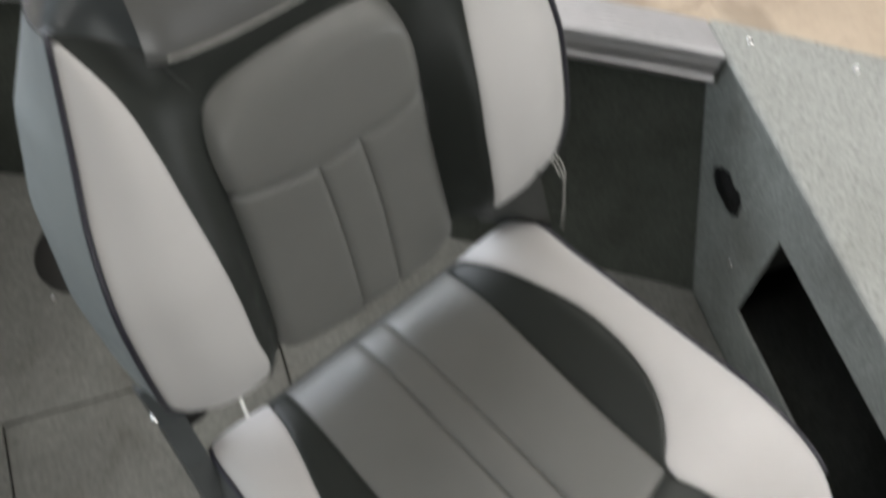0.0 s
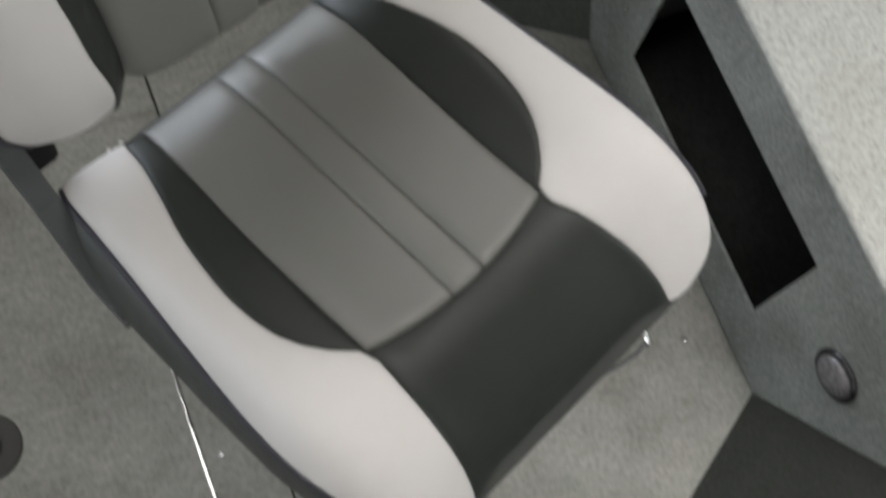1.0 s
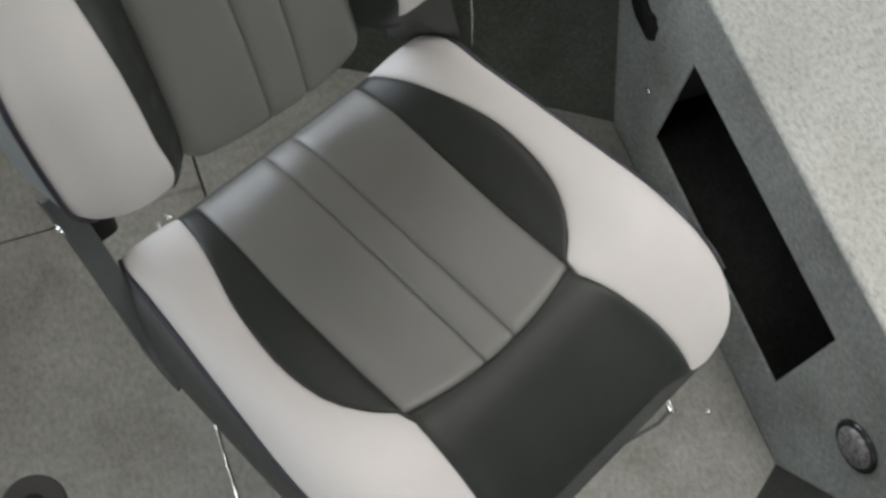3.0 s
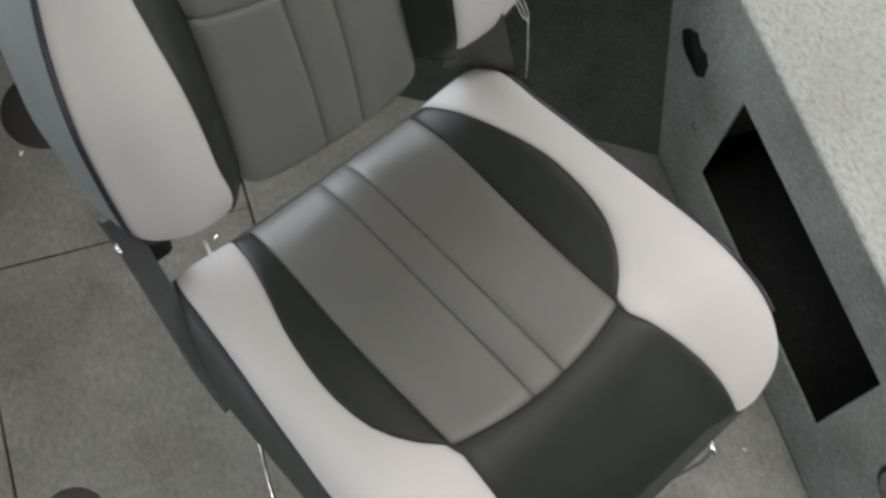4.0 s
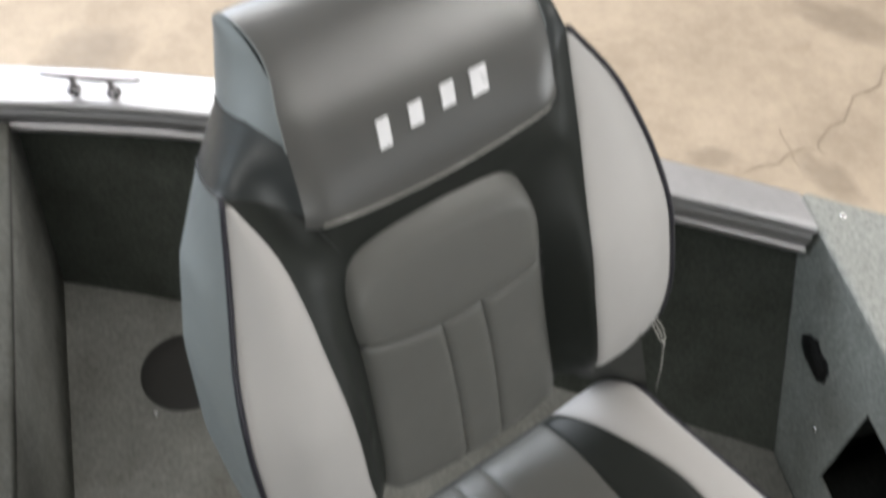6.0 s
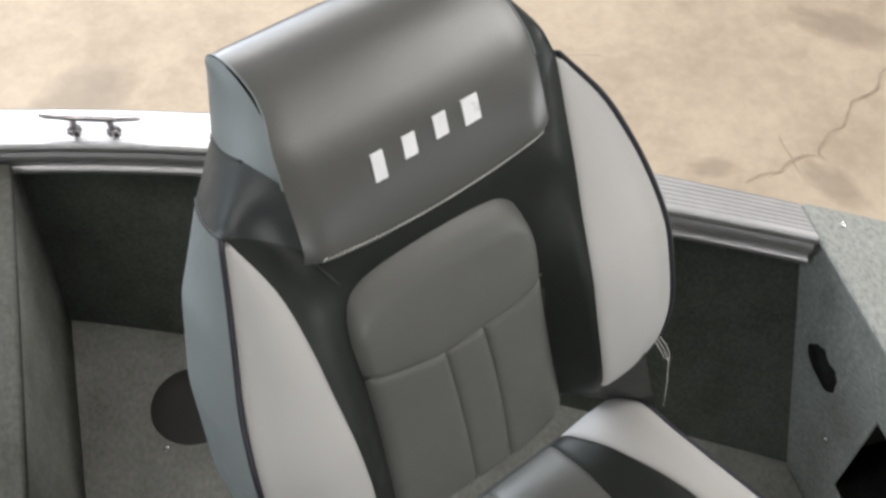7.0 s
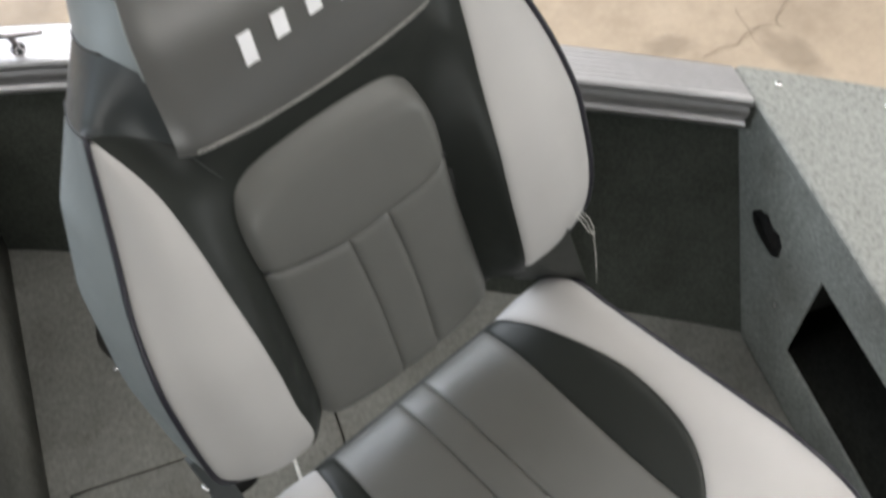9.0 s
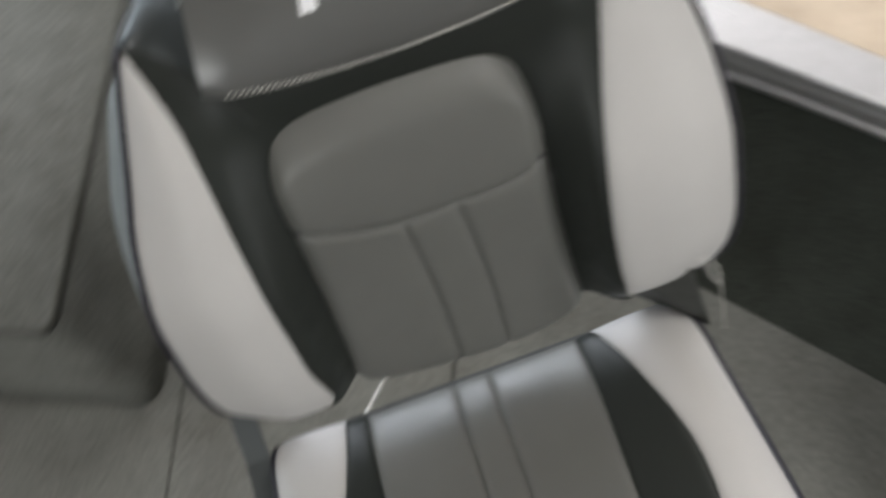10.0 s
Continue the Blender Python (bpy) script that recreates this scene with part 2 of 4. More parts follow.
def merge(bms):
    out = bmesh.new()
    for bm in bms:
        data = bpy.data.meshes.new("scrap")
        bm.to_mesh(data)
        bm.free()
        out.from_mesh(data)
        bpy.data.meshes.remove(data)
    return out


def moved(bm, m):
    bmesh.ops.transform(bm, matrix=m, verts=bm.verts)
    return bm


def curve_at(table, x):
    """A smooth line through (x, y) pairs in rising order."""
    xs, ys = [a for a, _ in table], [b for _, b in table]
    if x <= xs[0]:
        return ys[0]
    if x >= xs[-1]:
        return ys[-1]
    k = max(i for i in range(len(xs)) if xs[i] <= x)
    k = min(k, len(xs) - 2)

    def slope(i):
        if 0 < i < len(xs) - 1:
            return (ys[i + 1] - ys[i - 1]) / (xs[i + 1] - xs[i - 1])
        j = min(max(i, 1), len(xs) - 1)
        return (ys[j] - ys[j - 1]) / (xs[j] - xs[j - 1])

    h = xs[k + 1] - xs[k]
    t = (x - xs[k]) / h
    a, b, c, d = 2 * t**3 - 3 * t**2 + 1, t**3 - 2 * t**2 + t, -2 * t**3 + 3 * t**2, t**3 - t**2
    return a * ys[k] + b * h * slope(k) + c * ys[k + 1] + d * h * slope(k + 1)


def smooth(x):
    x = min(1.0, max(0.0, x))
    return x * x * (3 - 2 * x)


# ---- the showroom ----
GROUND = -0.9
ground = tagged(mesh_object("ground", box(-7, 8, -6, 8, GROUND - 0.2, GROUND), CONCRETE, False), "tan sealed concrete showroom floor with stains and cracks", "floor", kind="structure")
CEILING = 3.8
for name, b in (("wall_north", (-7.2, 8.2, 6.6, 6.8)), ("wall_south", (-7.2, 8.2, -6.2, -6)), ("wall_west", (-7.2, -7, -6, 8)), ("wall_east", (8, 8.2, -6, 8))):
    tagged(mesh_object(name, box(*b, GROUND, CEILING), PAINT, False), "plain pale painted showroom wall", "wall", kind="structure")
tagged(mesh_object("ceiling", box(-7.2, 8.2, -6.2, 8.2, CEILING, CEILING + 0.2), PAINT, False), "plain pale showroom ceiling", "ceiling", kind="structure")
for x, y, z, sx, sy, watts, beam in LAMPS:
    area_lamp("unseen_ceiling_lamp", pose(x, y, z), sx, sy, watts, (1.0, 0.975, 0.94)).data.spread = math.radians(beam)
# daylight panels out of view; no door or window is built for them
area_lamp("unseen_west_daylight", look((-6.9, 2.4, 1.5), (0, 1.0, 0.8)), 4.5, 3.0, 215, (0.78, 0.90, 1.0))
area_lamp("unseen_daylight", look((-0.6, 6.5, 2.0), (0, 1.0, 1.4)), 6.5, 3.2, 560, (0.84, 0.90, 1.0))
# east and south panels are added fill for backrest, box and hull
area_lamp("unseen_daylight", look((7.8, -0.6, 1.7), (0.3, 0.9, 0.7)), 6.0, 2.6, 220, (0.96, 0.985, 1.0))
area_lamp("unseen_daylight", look((-0.6, -5.8, 2.9), (0.2, 0.9, 0.6)), 6.0, 1.2, 190, (0.97, 0.99, 0.98))


def crack(points, width):
    """A thin branching line in the concrete, a little proud of it."""
    rnd = random.Random(len(points) * 31 + int(100 * abs(points[0][0])))
    line = []
    for (x0, y0), (x1, y1) in zip(points, points[1:]):
        n = max(2, int(math.hypot(x1 - x0, y1 - y0) / 0.03))
        line += [(x0 + (x1 - x0) * k / n + rnd.uniform(-0.004, 0.004), y0 + (y1 - y0) * k / n + rnd.uniform(-0.004, 0.004)) for k in range(n)]
    line.append(points[-1])
    bm = bmesh.new()
    rows = []
    for k, (x, y) in enumerate(line):
        w = 0.5 * width * (0.45 + 0.55 * rnd.random()) * min(1, 0.3 + 4 * k / len(line), 0.2 + 4 * (1 - k / len(line)))
        (ax, ay), (bx, by) = line[max(0, k - 1)], line[min(len(line) - 1, k + 1)]
        side = Vector((by - ay, ax - bx)).normalized() * w
        rows.append((bm.verts.new((x - side.x, y - side.y, GROUND + 0.004)), bm.verts.new((x + side.x, y + side.y, GROUND + 0.004))))
    for a, b in zip(rows, rows[1:]):
        bm.faces.new((a[0], a[1], b[1], b[0]))
    return bm


for line, width in (
    (((2.587, 2.748), (2.539, 2.728), (2.487, 2.658), (2.357, 2.62), (2.314, 2.563), (2.263, 2.512), (2.197, 2.497), (2.135, 2.445), (2.111, 2.41), (2.128, 2.374)), 0.012),
    (((2.011, 2.533), (2.003, 2.463), (2.005, 2.414), (2.004, 2.35)), 0.008),
    (((2.111, 2.41), (2.063, 2.421), (2.005, 2.414), (1.932, 2.37), (1.869, 2.377), (1.79, 2.352)), 0.007),
    (((1.30, 3.06), (1.40, 3.08), (1.52, 3.05)), 0.004),
):
    part("crack", crack(line, width), CRACK, ground, "dark hairline crack in the concrete")


def stain(cx, cy, rx, ry, turn):
    ob = part("stain", grid(lambda p, q: Vector((2 * p - 1, 2 * q - 1, 0)), 2, 2, False), BLOT, ground, "dull brown damp stain", False)
    ob.data.transform(Matrix.Diagonal((rx, ry, 1, 1)))
    ob.matrix_world = pose(cx, cy, GROUND + 0.004, 0, 0, turn)


stain(-0.36, 3.28, 0.26, 0.16, 25)
stain(2.10, 2.27, 0.17, 0.09, -60)
stain(1.72, 2.44, 0.12, 0.06, -10)
stain(2.54, 2.97, 0.30, 0.12, -35)


# ---- the boat's structure ----
DECK = 0.478


def hull_floor(x):
    return min(1.6181 - 0.4427 * x - 0.0796 * x * x, rail_in(x) - 0.018)


def rail_out(x):
    return 1.7951 - 0.2859 * x - 0.1365 * x * x + 0.026 * smooth((0.93 - x) / 0.7)


def rail_in(x):
    return 1.7079 - 0.2859 * x - 0.134 * x * x + 0.018 * smooth((0.5 - x) / 0.6)


X0, X1, BULK = -1.7, 1.9, 1.0
XS = [X0 + (X1 - X0) * k / 48 for k in range(49)]


def strip(rows):
    """A sheet through rows of points."""
    bm = bmesh.new()
    vs = [[bm.verts.new(p) for p in row] for row in rows]
    for a, b in zip(vs, vs[1:]):
        for k in range(len(a) - 1):
            bm.faces.new((a[k], a[k + 1], b[k + 1], b[k]))
    return bm


def loft(rows):
    """A closed bar through rows of section points."""
    bm = bmesh.new()
    vs = [[bm.verts.new(p) for p in row] for row in rows]
    n = len(vs[0])
    for a, b in zip(vs, vs[1:]):
        for k in range(n):
            bm.faces.new((a[k - 1], a[k], b[k], b[k - 1]))
    bm.faces.new(vs[0]), bm.faces.new(vs[-1])
    return bm


def hull_top(x):
    """The hull's inner face under the rail, which overhangs it."""
    return rail_out(x) - 0.014


# the hull side: carpeted inside, painted outside
def hull_side():
    rows = []
    for x in XS:
        a, b, c = hull_floor(x), hull_top(x), rail_out(x) - 0.004
        rows.append([(x, a, -0.06), (x, a, 0.0), (x, a + 0.5 * (b - a) + 0.006, 0.22), (x, b, 0.445), (x, c, 0.445), (x, c - 0.05, 0.0), (x, a - 0.06, -0.45), (x, a - 0.10, -0.45)])
    return loft(rows)


def across(bm):
    """The same piece on the boat's other side."""
    return moved(bm, Matrix(((1, 0, 0, 0), (0, -1, 0, 0.9), (0, 0, 1, 0), (0, 0, 0, 1))))


def port_floor(x):
    return 0.9 - hull_floor(x)


hull = new("boat_hull")
tagged(hull, "aluminium boat hull lined inside with charcoal carpet", "boat hull", kind="structure")
part("hull_wall", hull_side(), CARPET_DARK, hull)
part("hull_wall", across(hull_side()), CARPET_DARK, hull)
part("outer_skin", strip([[(x, rail_out(x) + 0.004, 0.43), (x, rail_out(x) - 0.05, 0.0), (x, hull_floor(x) - 0.05, -0.46), (x, 0.45, -0.62)] for x in XS]), HULL_PAINT, hull)
part("outer_skin", across(strip([[(x, rail_out(x) + 0.004, 0.43), (x, rail_out(x) - 0.05, 0.0), (x, hull_floor(x) - 0.05, -0.46), (x, 0.45, -0.62)] for x in XS])), HULL_PAINT, hull)
part("transom", box(X0 - 0.04, X0, port_floor(X0) - 0.05, hull_floor(X0) + 0.05, -0.46, 0.445), HULL_PAINT, hull)
part("keel_block", box(-1.2, 1.2, -0.2, 0.1, GROUND, -0.55, 0.01), PAINT, hull)
part("keel_block", box(-1.2, 1.4, 0.8, 1.1, GROUND, -0.47, 0.01), PAINT, hull)


# the gunwale rail, an extrusion with ridged top and grooved inner face, that stops at the bow deck
def rail_section(x):
    a, b = rail_in(x), rail_out(x)
    w = b - a
    # a rolled lower lip, a middle bead and a rounded upper bead under the ridged top
    pts = [(a + 0.012, 0.402)]
    pts += [(a + 0.007 - 0.0095 * math.cos(t), 0.4115 + 0.0095 * math.sin(t)) for t in (math.pi * (k / 8 - 0.35) for k in range(7))]
    pts += [(a + 0.0050, 0.4230), (a + 0.0050, 0.4250)]
    pts += [(a + 0.0060 - 0.0050 * math.cos(t), 0.4400 + 0.0140 * math.sin(t)) for t in (math.pi * (k / 10 - 0.38) for k in range(8))]
    pts += [(a + 0.0052, 0.4565), (a + 0.0052, 0.4580)]
    pts += [(a + 0.0075 - 0.0075 * math.cos(t), 0.4665 + 0.0115 * math.sin(t)) for t in (math.pi * (k / 12 - 0.16) for k in range(8))]
    for k in range(7):
        c = a + 0.015 + k * (w - 0.026) / 6
        pts += [(c - 0.0030, DECK), (c - 0.0014, DECK - 0.0010), (c + 0.0014, DECK - 0.0010), (c + 0.0030, DECK)]
    pts += [(b - 0.006, DECK - 0.002), (b, DECK - 0.010), (b, 0.425), (b - 0.008, 0.418)]
    return [(x, y, z) for y, z in pts]


RAIL_END = 0.988
rail = tagged(mesh_object("gunwale_rail", loft([rail_section(X0 + (RAIL_END - X0) * k / 40) for k in range(41)]), ALLOY, False), "ridged brushed aluminium gunwale rail along the hull", "rail", kind="structure")
tagged(mesh_object("gunwale_rail", across(loft([rail_section(X0 + (RAIL_END - X0) * k / 40) for k in range(41)])), ALLOY, False), "ridged brushed aluminium gunwale rail along the hull", "rail", kind="structure")

# ---- the floor: carpeted boards with narrow seams ----
EDGE = ((1.0, 0.391), (0.157, -0.147))
floor = tagged(mesh_object("floor", loft([[(x, port_floor(x), -0.05), (x, port_floor(x), -0.012), (x, hull_floor(x), -0.012), (x, hull_floor(x), -0.05)] for x in [v for v in XS if v < BULK] + [BULK]]), GROOVE, False), "boat floor of grey carpeted boards with dark seams", "floor", kind="structure")
HATCH_X0, HATCH_X1, HATCH_Y, SEAM_X = -0.268, 0.06, 1.203, 0.214
G = 0.0020


def board(*sheets):
    """A carpeted board from sheets of rows of floor points, with worn-down edges."""
    bm = bmesh.new()
    for rows in sheets:
        vs = [[bm.verts.new((x, y, 0.0)) for x, y in row] for row in rows]
        for p, q in zip(vs, vs[1:]):
            for k in range(len(p) - 1):
                bm.faces.new((p[k], p[k + 1], q[k + 1], q[k]))
    bmesh.ops.remove_doubles(bm, verts=bm.verts, dist=0.0001)
    bmesh.ops.recalc_face_normals(bm, faces=bm.faces)
    rim = [e for e in bm.edges if e.is_boundary]
    out = bmesh.ops.extrude_edge_only(bm, edges=rim)
    for v in out["geom"]:
        if isinstance(v, bmesh.types.BMVert):
            v.co.z = -0.011
    bmesh.ops.bevel(bm, geom=[e for e in bm.edges if all(abs(v.co.z) < 1e-6 for v in e.verts) and any(abs(f.normal.z) < 0.5 for f in e.link_faces)], offset=0.003, segments=3, affect="EDGES", profile=0.5)
    part("floor_board", bm, CARPET, floor)


def span(x0, x1):
    return [x0 + (x1 - x0) * k / 12 for k in range(13)]


low, high = HATCH_Y - G, HATCH_Y + G
board([[(x, port_floor(x)), (x, low)] for x in span(HATCH_X0 + G, SEAM_X - G)])
board([[(x, port_floor(x)), (x, high), (x, hull_floor(x))] for x in span(X0, HATCH_X0 - G)], [[(x, high), (x, hull_floor(x))] for x in span(HATCH_X0 - G, SEAM_X - G)])
board([[(x, port_floor(x)), (x, hull_floor(x))] for x in span(SEAM_X + G, BULK - 0.002)])
# the hatch's seam ends short of the next board
part("floor_strip", box(HATCH_X1, SEAM_X - G, HATCH_Y - 0.004, HATCH_Y + 0.004, -0.011, 0.0006), CARPET, floor, "strip of grey carpet")

# ---- the bow deck with its bulkhead ----
OY0, OY1, OZ0, OZ1 = 0.519, 1.006, 0.114, 0.342
BOTTOM = -0.05
NOSE = 0.010


def bulkhead_pieces():
    """A board with a through opening, cut to the hull's flare."""
    top = DECK - 0.0125
    slope = (hull_top(BULK) - hull_floor(BULK)) / 0.445
    bms = []
    for y0, y1 in ((port_floor(BULK), OY0), (OY0, OY1)):
        for z0, z1 in ((BOTTOM, OZ0), (OZ0, OZ1), (OZ1, top)):
            if (y0, z0) != (OY0, OZ0):
                bms.append(box(BULK, BULK + 0.006, y0, y1, z0, z1))
    end = [(OY1, BOTTOM), (hull_floor(BULK), BOTTOM), (hull_floor(BULK), 0.0), (hull_floor(BULK) + slope * top, top), (OY1, top), (OY1, OZ1), (OY1, OZ0)]
    bm = bmesh.new()
    a, b = [bm.verts.new((BULK, y, z)) for y, z in end], [bm.verts.new((BULK + 0.006, y, z)) for y, z in end]
    bm.faces.new(a), bm.faces.new(b)
    for k in range(len(a)):
        bm.faces.new((a[k - 1], a[k], b[k], b[k - 1]))
    bms.append(bm)
    out = merge(bms)
    bmesh.ops.remove_doubles(out, verts=out.verts, dist=0.0001)
    # the slot is cut a little out of square
    for y, z, dy in ((OY1, OZ0, -0.008), (OY1, OZ1, 0.011), (OY0, OZ0, -0.005), (OY0, OZ1, 0.008)):
        for v in out.verts:
            if abs(v.co.y - y) < 1e-4 and abs(v.co.z - z) < 1e-4:
                v.co.y += dy
    return out


bulkhead = tagged(mesh_object("bulkhead", bulkhead_pieces(), CARPET_FACE, False), "upright grey carpeted bulkhead, tinted as side-lit, with an open storage slot", "bulkhead", kind="structure")
# a cubby behind the slot, its dark painted into the carpet
part("cubby_floor", box(BULK + 0.006, 1.5, OY0 - 0.05, OY1 + 0.05, OZ0 - 0.03, OZ0 - 0.012), CUBBY, bulkhead, "carpet inside the storage slot, its shade put into the colour")
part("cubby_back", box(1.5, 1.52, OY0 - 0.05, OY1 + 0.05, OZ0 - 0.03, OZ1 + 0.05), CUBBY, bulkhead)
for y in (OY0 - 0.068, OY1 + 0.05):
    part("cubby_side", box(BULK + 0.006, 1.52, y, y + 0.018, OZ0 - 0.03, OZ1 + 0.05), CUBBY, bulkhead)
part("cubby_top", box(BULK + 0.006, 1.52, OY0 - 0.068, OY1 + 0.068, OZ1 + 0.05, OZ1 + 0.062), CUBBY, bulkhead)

deck_line = [(x, rail_out(x) - 0.004) for x in (BULK, 1.1, 1.25, 1.4, 1.6, 1.9)]
deck = tagged(mesh_object("bow_deck", prism([(x, 0.9 - y) for x, y in deck_line] + list(reversed(deck_line)), DECK - 0.012, DECK), CARPET_DECK, False), "grey carpeted bow deck, coloured as brightly lit, ending flush with the bulkhead", "deck", kind="structure")


def deck_nose():
    """The carpet's half-round turn over the deck's edge, a little proud of the bulkhead."""
    rows = []
    for k in range(13):
        t = math.pi * k / 12
        x, z, y = BULK - NOSE * math.sin(t), DECK - 0.0085 * (1 - math.cos(t)), rail_out(BULK) - 0.004
        rows.append([(x, y, z), (x, 0.45, z), (x, 0.9 - y, z)])
    return strip(rows)


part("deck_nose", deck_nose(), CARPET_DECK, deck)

# ---- the side box at the other end ----
def side_box():
    x1, y0 = -0.303, 1.06
    pts = [(X0, y0)]
    r = 0.05
    pts += [(x1 - r + r * math.sin(a), y0 + r - r * math.cos(a)) for a in (math.pi / 2 * k / 6 for k in range(7))]
    pts += [(x1, hull_floor(x1))] + [(x, hull_floor(x)) for x in reversed(XS) if x < x1 - 0.03]
    low = [(x, y) for x, y in pts]
    bm = bmesh.new()
    rows = []
    for z in (0.0, 0.12, 0.24, 0.34, DECK - 0.06):
        rows.append([bm.verts.new((x, y + (0 if y < 1.3 else (hull_top(x) + 0.008 - hull_floor(x)) * min(1, z / 0.445)), z)) for x, y in low])
    for a, b in zip(rows, rows[1:]):
        for k in range(len(a)):
            bm.faces.new((a[k - 1], a[k], b[k], b[k - 1]))
    bm.faces.new(rows[0])
    top = bm.faces.new(rows[-1])
    bmesh.ops.bevel(bm, geom=list(top.edges), offset=0.012, segments=3, affect="EDGES", profile=0.5)
    return bm


side = new("storage_box")
tagged(side, "grey carpeted storage box standing against the hull side", "storage box")
part("box_body", side_box(), CARPET, side)
part("lid", prism([(X0, 1.055), (-0.318, 1.055), (-0.304, 1.062), (-0.297, 1.078), (-0.297, rail_in(-0.3) - 0.004)] + [(x, rail_in(x) - 0.004) for x in reversed(XS) if x < -0.33], DECK - 0.0595, DECK - 0.04, 0.006), CARPET_LID, side, "slate carpeted lid")

# ---- the sloping charcoal panel at the edge of the platform ----
def kick_panel():
    (ax, ay), (bx, by) = EDGE
    rise = Vector((0, -0.2553, 0.44))
    n = Vector((by - ay, -(bx - ax), 0)).normalized() * -1
    a, b = Vector((ax - 0.003, ay, 0.0)), Vector((bx, by, 0.0))
    bm = bmesh.new()
    back = Vector((0.02, -0.05, 0))
    top = [bm.verts.new(p) for p in (a, b, b + rise, a + rise)]
    low = [bm.verts.new(p) for p in (a + back + Vector((-0.02, 0, 0)), b + back, b + rise + back, a + rise + back + Vector((-0.02, 0, 0)))]
    bm.faces.new(top), bm.faces.new(low)
    for k in range(4):
        bm.faces.new((top[k - 1], top[k], low[k], low[k - 1]))
    return bm


tagged(mesh_object("console_panel", kick_panel(), CARPET_PANEL, False), "sloping charcoal carpeted console panel on the platform edge", "panel", kind="structure")


# ---- the seat ----
SEAT_AT = pose(0.36, 0.80, 0, 0, 0, 22.5)
seat = new("boat_seat")
seat.matrix_world = SEAT_AT
tagged(seat, "high-backed boat seat in light grey and charcoal vinyl on a pedestal", "seat")
SEAM = 0.0042


def groove(p, q, w, l, depth=SEAM, reach=0.0030):
    """How far a panel dips towards its seams."""
    e = [p * w, (1 - p) * w, q * l, (1 - q) * l]
    return depth * sum(math.exp(-d / reach) for d in e)


def mid_line(v):
    """The cushion's middle, which swings a little towards its nose."""
    return 0.011 + 0.017 * smooth((-0.19 - v) / 0.16)


def cushion(u, v):
    """The height of the seat cushion's top."""
    z = 0.66 - 0.277 * (v + 0.19)
    if v < -0.15:
        z -= 0.175 * (min(-0.15 - v, 0.225) / 0.215) ** 2.3
    if v > 0.11:
        z -= 2.75 * (v - 0.11) ** 2
    if v > 0.188:
        z -= 0.030 * (min(v - 0.188, 0.024) / 0.018) ** 2
    a = abs(u - mid_line(v))
    z += 0.020 * smooth((a - 0.11) / 0.10)
    if a > 0.222:
        z -= 0.034 * (1 - 0.55 * smooth((v - 0.10) / 0.09)) * ((a - 0.222) / 0.046) ** 2
    return z


INNER = {
    -1: [(-0.368, 0.158), (-0.338, 0.153), (-0.314, 0.150), (-0.276, 0.145), (-0.242, 0.140), (-0.205, 0.136), (-0.176, 0.1365), (-0.165, 0.149), (-0.1415, 0.170), (-0.112, 0.187), (-0.08, 0.195), (-0.04, 0.1975), (0.006, 0.1935), (0.05, 0.186), (0.10, 0.172), (0.15, 0.160), (0.19, 0.155), (0.225, 0.152)],
    1: [(-0.368, 0.168), (-0.336, 0.159), (-0.31, 0.152), (-0.265, 0.141), (-0.22, 0.130), (-0.1775, 0.117), (-0.154, 0.142), (-0.125, 0.166), (-0.09, 0.184), (-0.05, 0.1945), (-0.015, 0.199), (0.021, 0.200), (0.064, 0.194), (0.103, 0.185), (0.145, 0.174), (0.182, 0.162), (0.225, 0.150)],
}
EDGE_IN = {-1: [(-0.176, -0.130), (-0.09, -0.131), (0.0, -0.130), (0.10, -0.125), (0.225, -0.120)], 1: [(-0.178, 0.1235), (-0.09, 0.1255), (0.0, 0.131), (0.10, 0.138), (0.225, 0.143)]}
OUTER = {
    -1: [(-0.368, 0.196), (-0.358, 0.226), (-0.340, 0.243), (-0.30, 0.257), (-0.24, 0.267), (-0.15, 0.270), (-0.05, 0.264), (0.0, 0.260), (0.06, 0.255), (0.12, 0.251), (0.17, 0.248), (0.194, 0.241), (0.204, 0.230)],
    1: [(-0.368, 0.196), (-0.358, 0.226), (-0.340, 0.246), (-0.30, 0.260), (-0.24, 0.267), (-0.15, 0.271), (0.0, 0.272), (0.12, 0.270), (0.17, 0.264), (0.194, 0.255), (0.204, 0.245)],
}


def seat_panel(name, material, left, right, v0, v1, nu, nv, label=""):
    """left, right: the panel's edges as functions of v; v0, v1: its ends as functions of u."""

    def f(p, q):
        v = v0(left(v0(0)) * (1 - p) + right(v0(0)) * p) * (1 - q) + v1(left(v1(0)) * (1 - p) + right(v1(0)) * p) * q
        a, b = left(v), right(v)
        u = a + (b - a) * p
        return Vector((u, v, cushion(u, v) - groove(p, q, max(b - a, 0.01), abs(v1(u) - v0(u)))))

    return part(name, grid(f, nu, nv, True, (0, 0, -0.02)), material, seat, label)


def front_seam(u):
    return -0.195 + 0.019 * (u / 0.127) ** 2


BACK_V = 0.204
